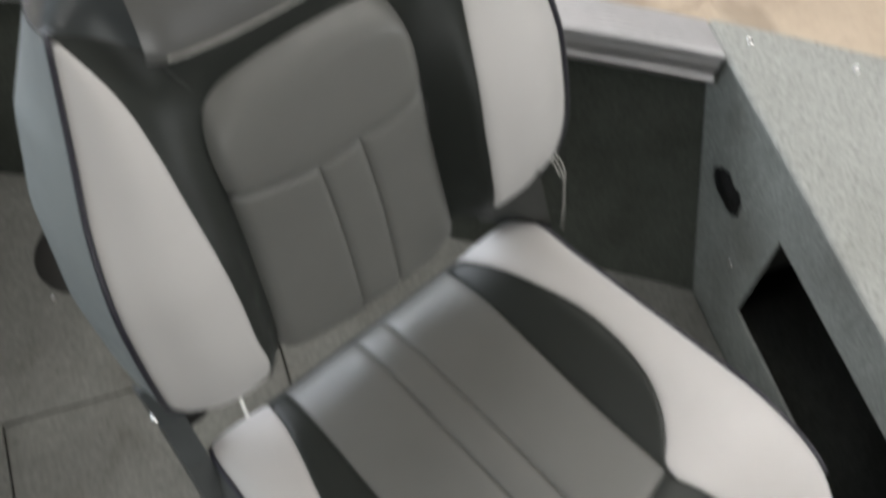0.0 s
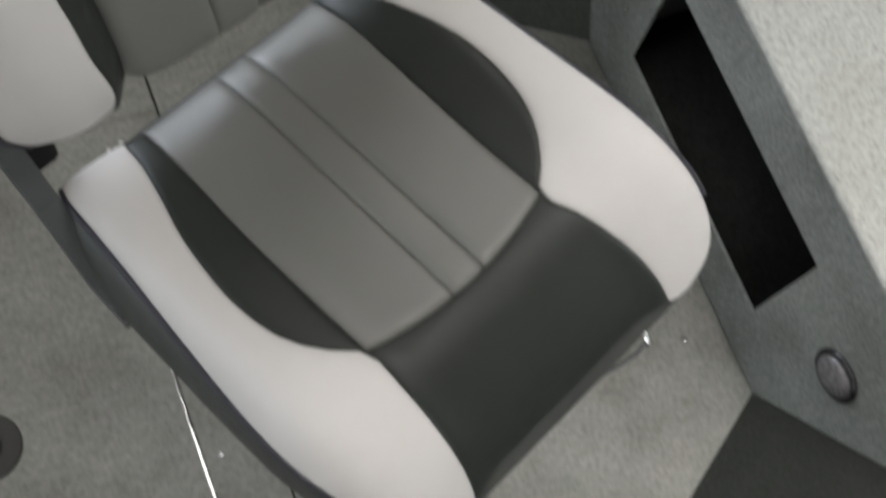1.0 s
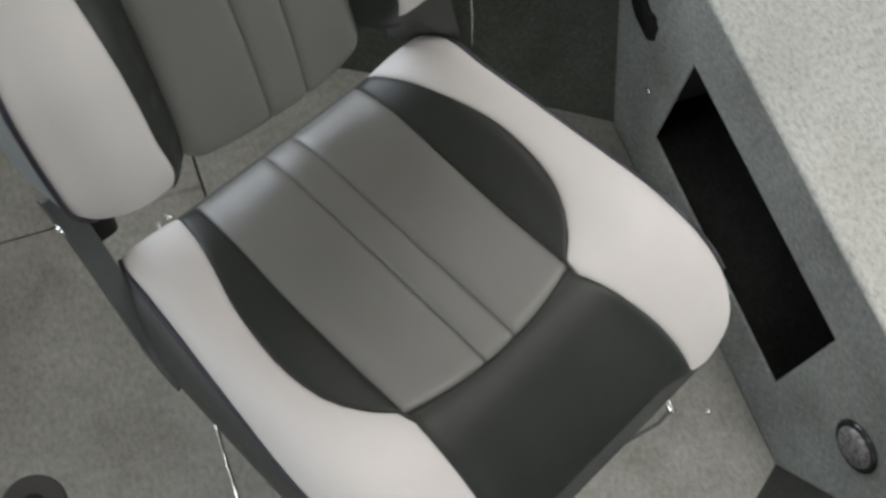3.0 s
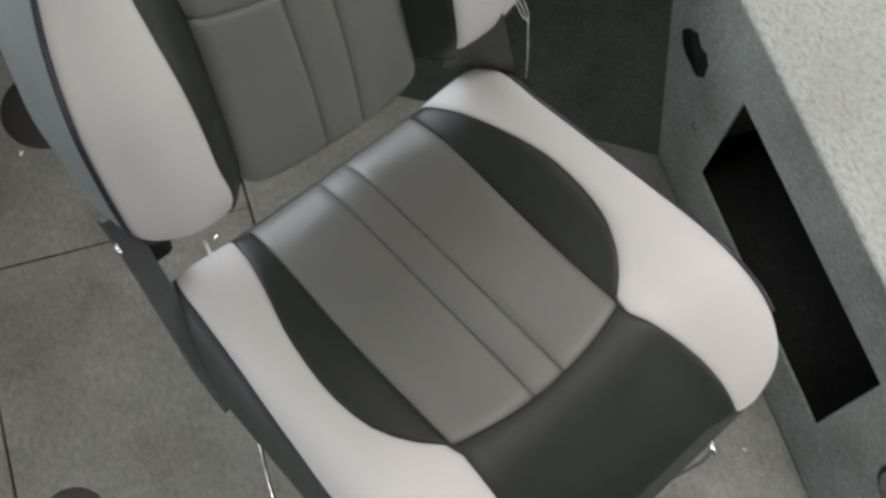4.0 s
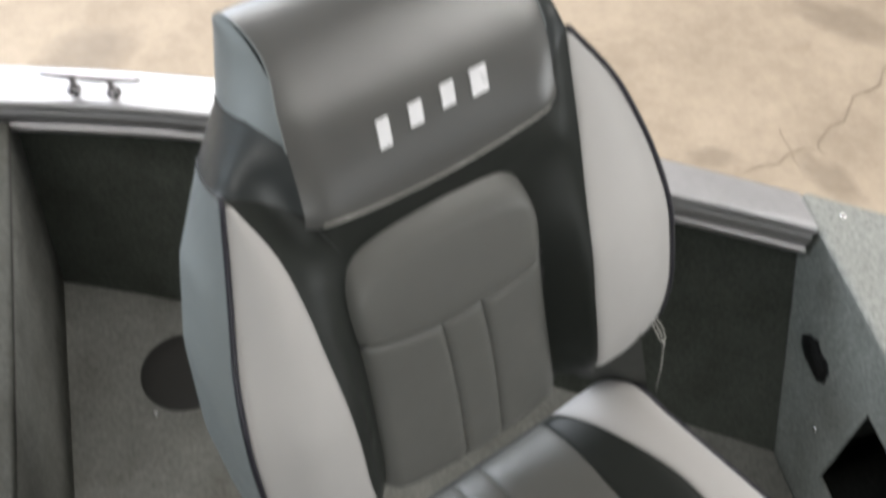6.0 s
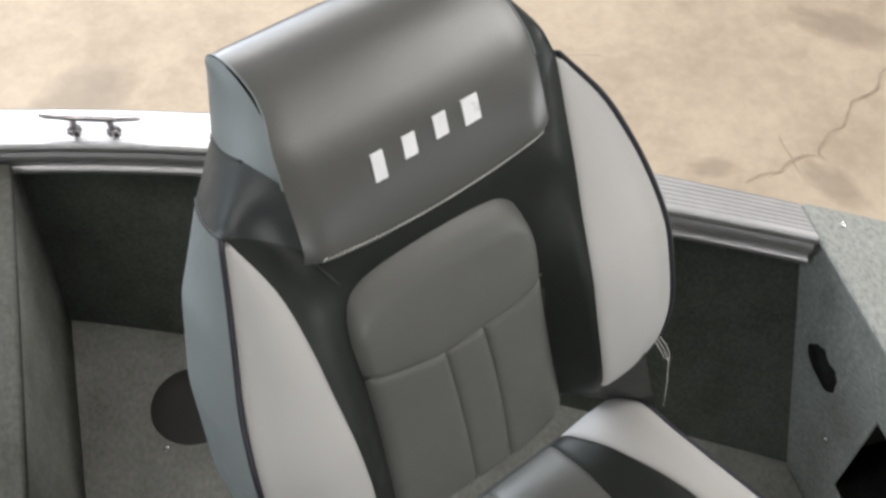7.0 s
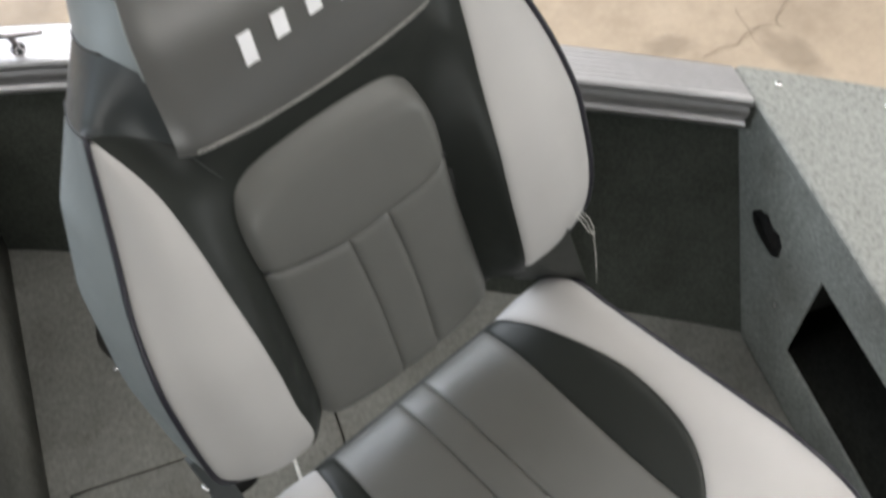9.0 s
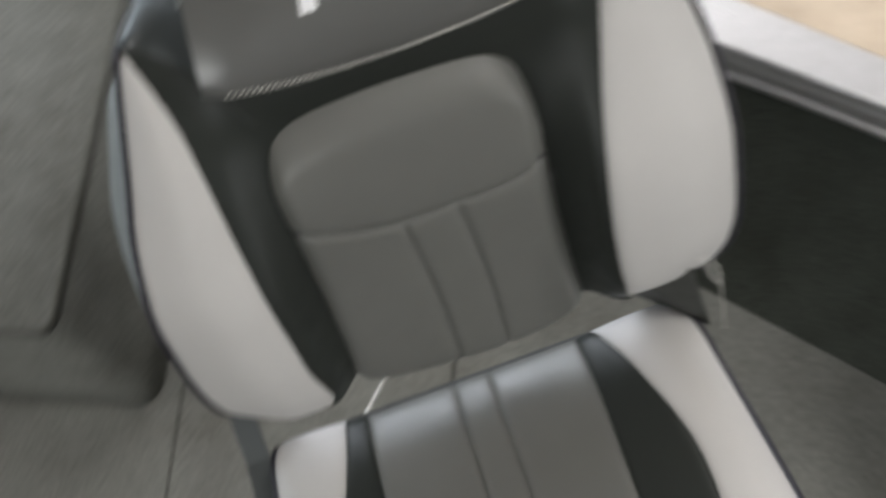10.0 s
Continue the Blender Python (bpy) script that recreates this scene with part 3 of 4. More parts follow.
for sign, nm in ((-1, "left"), (1, "right")):
    inner = lambda v, s=sign: mid_line(v) - 0.004 + s * curve_at(INNER[s], v)
    outer = lambda v, s=sign: mid_line(v) + s * curve_at(OUTER[s], v)
    edge = lambda v, s=sign: curve_at(EDGE_IN[s], v)
    lo, hi = (outer, inner) if sign < 0 else (inner, outer)
    seat_panel("seat_bolster", VINYL_LIGHT, lo, hi, lambda u: -0.368, lambda u: BACK_V, 14, 40, "light grey vinyl side bolster")
    lo, hi = (inner, edge) if sign < 0 else (edge, inner)
    seat_panel("seat_wedge", VINYL_DARK, lo, hi, lambda u: -0.176, lambda u: BACK_V, 10, 26, "charcoal vinyl inset")
S0, S1 = (lambda v: -0.0195 + 0.03 * v), (lambda v: 0.0250 + 0.03 * v)
seat_panel("seat_centre", VINYL_MID, lambda v: curve_at(EDGE_IN[-1], v), S0, front_seam, lambda u: BACK_V, 14, 30, "mid grey vinyl centre panel")
seat_panel("seat_stripe", VINYL_MID, S0, S1, front_seam, lambda u: BACK_V, 8, 30, "mid grey vinyl stripe")
seat_panel("seat_centre", VINYL_MID, S1, lambda v: curve_at(EDGE_IN[1], v), front_seam, lambda u: BACK_V, 14, 30, "mid grey vinyl centre panel")
seat_panel("seat_front", VINYL_DARK, lambda v: mid_line(v) - 0.004 - curve_at(INNER[-1], v), lambda v: mid_line(v) - 0.004 + curve_at(INNER[1], v), lambda u: -0.368, front_seam, 24, 20, "charcoal vinyl front roll")


def flank(v):
    """The widest half-width of the cushion's side."""
    return curve_at(OUTER[1], v)


def seat_outline():
    vs = [-0.368 + 0.572 * k / 40 for k in range(41)]
    return [(mid_line(v) + curve_at(OUTER[1], v), v) for v in vs] + [(mid_line(v) - curve_at(OUTER[-1], v), v) for v in reversed(vs)]


def seat_base(v):
    return 0.66 - 0.277 * (v + 0.19) - 0.125


def seat_side():
    line = seat_outline()
    bm = bmesh.new()
    rows = [[bm.verts.new((u, v, cushion(u, v) - 0.006)) for u, v in line]]
    for k, (grow, f) in enumerate(((1.040, 0.25), (1.066, 0.55), (1.045, 0.9), (0.96, 1.0))):
        side_grow = 1 + (grow - 1) * 0.75
        wide = smooth(f / 0.5)
        rows.append([bm.verts.new(((u if u > 0 else u + (mid_line(v) - flank(v) - u) * wide) * (min(grow, 0.985) if v > 0.17 else side_grow if u < 0 else min(grow, 1.012)), v * min(grow, 1.0) - 0.018 * smooth((v - 0.17) / 0.02), (cushion(u, v) - 0.006) * (1 - f) + min(seat_base(v), cushion(u, v) - 0.06) * f)) for u, v in line])
    for a, b in zip(rows, rows[1:]):
        for k in range(len(a)):
            bm.faces.new((a[k - 1], a[k], b[k], b[k - 1]))
    bm.faces.new(rows[-1])
    inner = [bm.verts.new((u * 0.93, v * 0.93, cushion(u * 0.93, v * 0.93) - 0.025)) for u, v in line]
    for k in range(len(inner)):
        bm.faces.new((inner[k - 1], inner[k], rows[0][k], rows[0][k - 1]))
    return bm


part("seat_side", seat_side(), VINYL_FLANK, seat, "charcoal vinyl seat side")
for sign in (-1, 1):
    vs = [-0.30 + 0.49 * k / 30 for k in range(31)]
    # right piping is made thicker to take in the shaded gap beside it
    part("seat_piping", tube([(mid_line(v) + sign * (curve_at(OUTER[sign], v) + 0.001), v, cushion(mid_line(v) + sign * curve_at(OUTER[sign], v), v) - 0.003) for v in vs], 0.0034 if sign < 0 else 0.0050, 6), PIPING, seat, "black piping")

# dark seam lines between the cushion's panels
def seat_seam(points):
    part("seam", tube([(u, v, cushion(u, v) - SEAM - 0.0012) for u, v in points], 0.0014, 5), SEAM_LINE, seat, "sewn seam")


for edge in (lambda v: curve_at(EDGE_IN[-1], v), lambda v: curve_at(EDGE_IN[1], v), S0, S1):
    start = front_seam(edge(-0.18))
    seat_seam([(edge(v), v) for v in (start + (0.202 - start) * k / 36 for k in range(37))])
for sign in (-1, 1):
    seat_seam([(mid_line(v) - 0.004 + sign * curve_at(INNER[sign], v), v) for v in (-0.362 + 0.564 * k / 70 for k in range(71))])
seat_seam([(u, front_seam(u)) for u in (-0.130 + 0.254 * k / 24 for k in range(25))])


# ---- the backrest ----
BC = 0.020  # middle line


def pad_face(z):
    return 0.208 + 0.30 * (z - 0.635) + (0.55 * (z - 0.88) ** 1.6 if z > 0.88 else 0)


# the wings' inner and outer seams: half-width and depth by height, one table for each side
WING_TOP = {-1: 1.047, 1: 1.060}
WING_LOW = {-1: 0.624, 1: 0.638}
IN_HALF = {
    -1: [(0.640, 0.1689), (0.645, 0.1669), (0.660, 0.1630), (0.690, 0.1651), (0.740, 0.1723), (0.800, 0.1749), (0.860, 0.1787), (0.920, 0.1824), (0.970, 0.1852), (1.010, 0.1913), (1.047, 0.2103)],
    1: [(0.640, 0.1801), (0.645, 0.1770), (0.660, 0.1723), (0.690, 0.1677), (0.740, 0.1604), (0.800, 0.1565), (0.860, 0.1573), (0.920, 0.1657), (0.970, 0.1768), (1.010, 0.1877), (1.060, 0.1988)],
}
IN_DEPTH = {
    -1: [(0.640, 0.1860), (0.645, 0.1857), (0.660, 0.1862), (0.690, 0.1862), (0.740, 0.1929), (0.800, 0.2092), (0.860, 0.2309), (0.920, 0.2691), (0.970, 0.3060), (1.010, 0.3480), (1.047, 0.4020)],
    1: [(0.640, 0.1830), (0.645, 0.1831), (0.660, 0.1815), (0.690, 0.1806), (0.740, 0.1895), (0.800, 0.2096), (0.860, 0.2356), (0.920, 0.2780), (0.970, 0.3174), (1.010, 0.3540), (1.060, 0.3970)],
}
OUT_HALF = {
    -1: [(0.624, 0.2180), (0.630, 0.2420), (0.645, 0.2580), (0.660, 0.2680), (0.690, 0.2780), (0.740, 0.2827), (0.800, 0.2841), (0.860, 0.2817), (0.920, 0.2670), (0.970, 0.2452), (1.010, 0.2280), (1.047, 0.2113)],
    1: [(0.640, 0.2191), (0.645, 0.2476), (0.660, 0.2756), (0.690, 0.2905), (0.740, 0.2942), (0.800, 0.2916), (0.860, 0.2864), (0.920, 0.2752), (0.970, 0.2588), (1.010, 0.2397), (1.060, 0.2003)],
}
OUT_DEPTH = {
    -1: [(0.640, 0.2090), (0.645, 0.2090), (0.660, 0.2087), (0.690, 0.2075), (0.740, 0.2140), (0.800, 0.2316), (0.860, 0.2549), (0.920, 0.2970), (0.970, 0.3387), (1.010, 0.3718), (1.047, 0.4050)],
    1: [(0.640, 0.1880), (0.645, 0.1880), (0.660, 0.1900), (0.690, 0.1940), (0.740, 0.2040), (0.800, 0.2235), (0.860, 0.2480), (0.920, 0.2880), (0.970, 0.3250), (1.010, 0.3560), (1.060, 0.3990)],
}


def wing_in(s, z):
    return curve_at(IN_HALF[s], z)


def wing_out(s, z):
    return curve_at(OUT_HALF[s], z)


def in_depth(s, z):
    return curve_at(IN_DEPTH[s], z)


def out_depth(s, z):
    return curve_at(OUT_DEPTH[s], z)


for sign in (-1, 1):

    def f(p, q, s=sign):
        z = WING_LOW[s] + (WING_TOP[s] - 0.006 - WING_LOW[s]) * q
        i, o = wing_in(s, z), wing_out(s, z)
        a, b = in_depth(s, z), out_depth(s, z)
        full = min(1.0, max(o - i, 0.0) / 0.06)
        v = a + (b - a) * max(0, (p - 0.3) / 0.7) ** 2 - 0.007 * full * math.sin(math.pi * min(1, p / 0.8)) * math.sin(math.pi * q)
        dip = groove(p, q, max(o - i, 0.012), 0.41, 0.005) * full
        low = 0.03 * max(0, (WING_LOW[s] + 0.028 - z) / 0.028) ** 2
        return Vector((BC + s * (i + (o - i) * p), v + dip + low, z))

    part("back_bolster", grid(f, 18, 44, True, (0, 0.02, 0)), VINYL_LIGHT, seat, "light grey vinyl wing of the backrest")


def stitch_z(u):
    return 1.001 + 0.022 * ((u - 0.02) / 0.15) ** 2


HEAD_MID, HEAD_HALF = 0.022, 0.1485


def surround_top(u):
    """The panel's upper edge: the headrest's seam, then up to the wing tips."""
    a = abs(u - HEAD_MID) - HEAD_HALF
    if a <= 0:
        return stitch_z(u) + 0.004
    s = 1 if u > HEAD_MID else -1
    end = abs(BC + s * wing_in(s, WING_TOP[s]) - HEAD_MID) - HEAD_HALF
    z0 = stitch_z(HEAD_MID + s * HEAD_HALF) + 0.004
    return z0 + (WING_TOP[s] - z0) * min(1, a / end)


def surround(u, z):
    """Depth of the charcoal panel: hollow behind the pad, rising to the wings."""
    s = 1 if u > BC else -1
    a = abs(u - BC)
    i = wing_in(s, z)
    deep = pad_face(z) + 0.022
    rim = in_depth(s, z) + 0.004
    t = smooth((a - 0.112) / max(i - 0.112, 0.01))
    v = deep + (rim - deep) * t
    top = smooth((z - 0.95) / 0.06) * (1 - smooth((a - 0.145) / 0.03))
    return v + (min(v, pad_face(z) + 0.004) - v) * top


# the raised back pad: an upper piece and three lower ones
PAD_LOW = [(-0.124, 0.628), (-0.09, 0.613), (-0.05, 0.604), (-0.008, 0.599), (0.036, 0.596), (0.082, 0.597), (0.12, 0.606), (0.152, 0.624)]
PAD_HIGH = [(-0.119, 0.912), (-0.112, 0.938), (-0.103, 0.953), (-0.090, 0.963), (-0.066, 0.9715), (-0.026, 0.976), (0.011, 0.977), (0.047, 0.9755), (0.08, 0.972), (0.105, 0.965), (0.124, 0.947), (0.133, 0.918), (0.137, 0.895)]
PAD_SEAM = [(-0.119, 0.880), (-0.1025, 0.8745), (-0.07, 0.864), (-0.04, 0.856), (-0.013, 0.851), (0.04, 0.851), (0.08, 0.8515), (0.112, 0.858), (0.137, 0.868)]
PAD_LEFT = [(0.60, -0.125), (0.64, -0.124), (0.72, -0.122), (0.80, -0.120), (0.87, -0.119), (0.93, -0.118)]
PAD_RIGHT = [(0.60, 0.156), (0.62, 0.154), (0.69, 0.148), (0.755, 0.1425), (0.82, 0.138), (0.88, 0.137), (0.95, 0.136)]
STRIPE = {0: [(0.60, -0.003), (0.62, -0.003), (0.71, -0.0045), (0.78, -0.008), (0.85, -0.0135)], 1: [(0.60, 0.053), (0.70, 0.052), (0.777, 0.048), (0.85, 0.0405)]}


def pad_low(u):
    return curve_at(PAD_LOW, u)


def pad_high(u):
    return curve_at(PAD_HIGH, u)


def pad_seam(u):
    return curve_at(PAD_SEAM, u)


def pad_left(z):
    return curve_at(PAD_LEFT, z)


def pad_right(z):
    return curve_at(PAD_RIGHT, z)


def pad_piece(name, left, right, low, high, nu, nv, rim):
    def f(p, q):
        z = low(0) * (1 - q) + high(0) * q
        u = left(z) + (right(z) - left(z)) * p
        z = low(u) * (1 - q) + high(u) * q
        u = left(z) + (right(z) - left(z)) * p
        d = groove(p, q, max(right(z) - left(z), 0.01), max(high(u) - low(u), 0.01), 0.0045, 0.0030)
        a, b = (u - pad_left(z)), (pad_right(z) - u)
        c, e = z - pad_low(u), pad_high(u) - z
        roll = 0.020 * sum(max(0, 1 - max(x, 0) / 0.022) ** 2 for x in (a, b, c, e))
        return Vector((u, pad_face(z) - 0.008 + d + roll, z))

    part(name, grid(f, nu, nv, True, (0, 0.026, 0)), VINYL_MID, seat, "mid grey vinyl back pad")


B0, B1 = (lambda z: curve_at(STRIPE[0], z)), (lambda z: curve_at(STRIPE[1], z))
pad_piece("back_pad", pad_left, pad_right, pad_seam, pad_high, 40, 22, True)
pad_piece("back_pad", pad_left, B0, pad_low, pad_seam, 16, 26, True)
pad_piece("back_stripe", B0, B1, pad_low, pad_seam, 10, 26, True)
pad_piece("back_pad", B1, pad_right, pad_low, pad_seam, 16, 26, True)

# seams of the back pad
PAD_SEAMS = []


def pad_seam_line(points):
    PAD_SEAMS.append(part("seam", tube([(u, pad_face(z) - 0.0005, z) for u, z in points], 0.0014, 5), SEAM_LINE, seat, "sewn seam"))


pad_seam_line([(u, pad_seam(u)) for u in (-0.114 + 0.246 * k / 24 for k in range(25))])
for edge in (B0, B1):
    pad_seam_line([(edge(z), z) for z in (0.608 + 0.240 * k / 20 for k in range(21))])

# a dark strip standing in for the shade in the hollow round the pad
def pad_crease_shade(points):
    PAD_SEAMS.append(part("pad_crease_shade", tube([(u, pad_face(z) + 0.013, z) for u, z in points], 0.0046, 6), SEAM_LINE, seat, "dark strip standing in for the shade round the back pad"))


pad_crease_shade([(pad_left(z) - 0.001, z) for z in (0.632 + 0.245 * k / 20 for k in range(21))])
pad_crease_shade([(pad_right(z) + 0.001, z) for z in (0.628 + 0.200 * k / 20 for k in range(21))])

# ---- the headrest: a roll across the top ----
HEAD = [(0.0, (0.338, 1.010)), (0.12, (0.354, 1.042)), (0.25, (0.378, 1.072)), (0.38, (0.410, 1.098)), (0.50, (0.450, 1.118)), (0.60, (0.488, 1.131)), (0.70, (0.524, 1.134)), (0.79, (0.550, 1.124)), (0.90, (0.564, 1.085)), (1.0, (0.552, 1.0))]
HV, HZ = [(s, a) for s, (a, b) in HEAD], [(s, b) for s, (a, b) in HEAD]


def head_half(s):
    return 0.1485 + 0.001 * math.sin(math.pi * min(1, s / 0.5)) - 0.016 * smooth((s - 0.40) / 0.3)


def head_point(p, q, lift=0.0):
    w = head_half(q)
    u = 0.022 + w * (2 * p - 1) - 0.012 * (1 - p) * max(0, 1 - q / 0.35)
    u += 0.013 * (1 - p) ** 3 * math.exp(-(((q - 0.52) / 0.13) ** 2)) + 0.010 * p**3 * smooth((q - 0.40) / 0.3) + 0.013 * p**3 * smooth((q - 0.10) / 0.3)
    v, z = curve_at(HV, q), curve_at(HZ, q)
    e = 1 - abs(2 * p - 1)
    roll = 0.007 * max(0, 1 - e / 0.16) ** 2
    z += (stitch_z(u) - 1.010) * max(0, 1 - q / 0.3)
    d = 0.5 - min(q, 0.5)
    v2 = v + roll * (1 - smooth((q - 0.35) / 0.4))
    z2 = z - roll * 0.15 * smooth((q - 0.3) / 0.4)
    if q < 0.04:
        v2 += 0.006 * (1 - q / 0.04)
    return Vector((u, v2 - lift * 0.8, z2 + lift * 0.6))


part("headrest", grid(lambda p, q: head_point(p, q), 36, 40, False), VINYL_DARK_HEAD, seat, "dark grey vinyl headrest roll")

SIDE_SEAMS = []

# sides of the backrest: shell, shoulder bands and headrest cheeks
DEPTH = 0.100
REAR_OUT = [(0.645, -0.004), (0.70, 0.008), (0.77, 0.012), (0.84, 0.0125), (0.90, 0.011), (0.95, 0.009), (1.0, -0.001), (1.05, -0.022)]
SEAM_Q = 5 / 7


def rear(s, q):
    """The rear rim of one side, from the bottom to the headrest."""
    line = []
    for z in (0.640, 0.70, 0.80, 0.90, 0.97, WING_TOP[s]):
        line.append(Vector((BC + s * (wing_out(s, z) + curve_at(REAR_OUT, z)), out_depth(s, z) + DEPTH, z - 0.006 - 0.050 * smooth((z - 0.9) / 0.14) ** 2)))
    line += [Vector((0.021 + s * 0.146, 0.528, 1.062)), Vector((0.021 + s * 0.125, 0.560, 1.085))]
    k = min(int(q * (len(line) - 1)), len(line) - 2)
    return line[k].lerp(line[k + 1], q * (len(line) - 1) - k)


def fold(a, b, c, p):
    """A rounded way from a by b to c."""
    return a * (1 - p) ** 2 + b * 2 * p * (1 - p) + c * p**2


def wing_tip(s):
    z = WING_TOP[s]
    return Vector((BC + s * (wing_out(s, z) + 0.002), out_depth(s, z) + 0.002, z))


def shoulder(s, p, q):
    """From the headrest's edge (p 0) round the shoulder (p 0.5) to the rear rim (p 1)."""
    e = 1.0 if s > 0 else 0.0
    a = head_point(e, 0.30 * q) + Vector((-0.005 * s * min(1, 4 * q), 0.002, -0.002))
    low = wing_tip(s)
    tip = low.lerp(Vector((-0.139, 0.452, 1.078)), q)
    if s > 0:
        tip = Vector((curve_at([(0, low.x), (0.33, 0.219), (0.66, 0.216), (1, 0.200)], q), low.y + 0.067 * q, curve_at([(0, low.z), (0.33, 1.077), (0.66, 1.082), (1, 1.100)], q)))
    c = rear(s, (5 + 0.8 * q) / 7)
    if p <= 0.5:
        m = a.lerp(tip, 2 * p)
        bulge = math.sin(2 * math.pi * p) * smooth(q / 0.5)
        return m + Vector((0, -0.004 * bulge, 0.003 * bulge))
    return fold(tip, tip.lerp(c, 0.5) + Vector((s * 0.012, 0, 0)), c, 2 * p - 1)


def back_surround():
    """One sheet: the hollow panel, and from its upper corners a band over each shoulder."""
    bm = bmesh.new()
    side_n, mid_n, rows_n = 10, 26, 40
    corner = {s: HEAD_MID + s * HEAD_HALF for s in (-1, 1)}
    rows = []
    for j in range(rows_n + 1):
        q = 0.5 - 0.5 * math.cos(math.pi * j / rows_n)
        row = []

        def point(u_of):
            z = 0.8
            for _ in range(6):
                u = u_of(z)
                z = 0.634 + (surround_top(u) - 0.634) * q
            return Vector((u_of(z), surround(u_of(z), z), z))

        for k in range(side_n):
            row.append(point(lambda z, t=k / side_n: (BC - wing_in(-1, z)) * (1 - t) + max(corner[-1], BC - 0.9 * wing_in(-1, z)) * t))
        for k in range(mid_n + 1):
            row.append(point(lambda z, t=k / mid_n: max(corner[-1], BC - 0.9 * wing_in(-1, z)) * (1 - t) + min(corner[1], BC + 0.9 * wing_in(1, z)) * t))
        for k in range(1, side_n + 1):
            row.append(point(lambda z, t=k / side_n: min(corner[1], BC + 0.9 * wing_in(1, z)) * (1 - t) + (BC + wing_in(1, z)) * t))
        rows.append([bm.verts.new(p) for p in row])
    for a, b in zip(rows, rows[1:]):
        for k in range(len(a) - 1):
            bm.faces.new((a[k], a[k + 1], b[k + 1], b[k]))
    top = rows[-1]
    ridge = set()
    for s in (-1, 1):
        first = list(reversed(top[: side_n + 1])) if s < 0 else top[-side_n - 1:]
        ideal = [shoulder(s, 0.5 * k / side_n, 0) for k in range(side_n + 1)]
        last = first + [bm.verts.new(shoulder(s, 0.5 + 0.5 * k / 12, 0)) for k in range(1, 13)]
        for j in range(1, 15):
            q = j / 14
            row = []
            for k in range(side_n + 1):
                row.append(bm.verts.new(shoulder(s, 0.5 * k / side_n, q) + (first[k].co - ideal[k]) * (1 - smooth(q / 0.8))))
            if s > 0:
                ridge.add(row[-1])
            row += [bm.verts.new(shoulder(s, 0.5 + 0.5 * k / 12, q)) for k in range(1, 13)]
            for k in range(len(row) - 1):
                bm.faces.new((last[k], last[k + 1], row[k + 1], row[k])).material_index = 1
            last = row
    inner = [v for v in bm.verts if not v.is_boundary and v not in ridge]
    for _ in range(8):
        bmesh.ops.smooth_vert(bm, verts=inner, factor=0.5, use_axis_x=True, use_axis_y=True, use_axis_z=True)
    return bm


part("back_surround", back_surround(), VINYL_DARK, seat, "charcoal vinyl surround of the backrest, shoulders coloured as side-lit").data.materials.append(VINYL_BAND)

for sign in (-1, 1):

    def f(p, q, s=sign):
        z = 0.640 + (WING_TOP[s] - 0.640) * q
        a = Vector((BC + s * (wing_out(s, z) + 0.003), out_depth(s, z) + 0.004, z))
        c = rear(s, q * SEAM_Q)
        return fold(a, a.lerp(c, 0.5) + Vector((s * 0.012, 0, 0)), c, p)

    part("back_side", grid(f, 10, 36, False), VINYL_SIDE, seat, "grey vinyl side of the backrest, tinted blue as side-lit")

    def h(p, q, s=sign):
        e = 1.0 if s > 0 else 0.0
        a = head_point(e, 0.30 + 0.54 * q)
        c = rear(s, 5.8 / 7).lerp(head_point(e, 0.92 - 0.08 * q), smooth(q / 0.5))
        m = fold(a, a.lerp(c, 0.5) + Vector((s * 0.026 * (1 - q) ** 0.5, 0, 0)), c, p)
        return m.lerp(shoulder(s, p, 1.0), (1 - q) ** (1.2 if s > 0 else 2))

    part("headrest_cheek", grid(h, 10, 18, False), VINYL_SIDE, seat, "grey vinyl end of the headrest, paled and tinted as side-lit")
    SIDE_SEAMS.append(part("seam", tube([head_point(0.5 + 0.5 * sign, 0.30 + 0.54 * k / 24) + Vector((0.0010 * sign, 0, 0)) for k in range(25)], 0.0011, 6), VINYL_SIDE, seat, "sewn seam"))
    zs = [0.640 + (WING_TOP[sign] - 0.640) * k / 44 for k in range(45)]
    part("back_piping", tube([(BC + sign * (wing_out(sign, z) + 0.002), out_depth(sign, z) + 0.002, z) for z in zs], 0.0031 if sign < 0 else 0.0034, 6), PIPING, seat, "black piping")
    SIDE_SEAMS.append(part("seam", tube([shoulder(sign, 0.5 + 0.5 * k / 12, 0.0) + Vector((sign * 0.0005, 0, 0)) for k in range(13)], 0.0014, 5), SEAM_LINE, seat, "sewn seam"))
    SIDE_SEAMS.append(part("seam", tube([shoulder(sign, 0.5 + 0.5 * k / 12, 1.0) + Vector((sign * 0.0005, 0, 0)) for k in range(13)], 0.0014, 5), SEAM_LINE, seat, "sewn seam"))


def back_core(p, q):
    a, b = rear(-1, q), rear(1, q)
    return a.lerp(b, p) + Vector((0, 0.012 * math.sin(math.pi * p), 0))


part("back_cover", grid(back_core, 16, 24, False), VINYL_DARK, seat, "charcoal vinyl back cover")


# white stitches along the headrest's lower seam
def stitches():
    bms = []
    n = 52
    for k in range(n):
        c = head_point(0.05 + 0.91 * (k + 0.5) / n, 0.03) + Vector((0, -0.0015, 0))
        d = Vector((0.0021, 0, 0.0018))
        bms.append(tube([c - d, c + d], 0.00075, 5))
    return merge(bms)


part("stitching", stitches(), THREAD, seat, "white thread stitches")


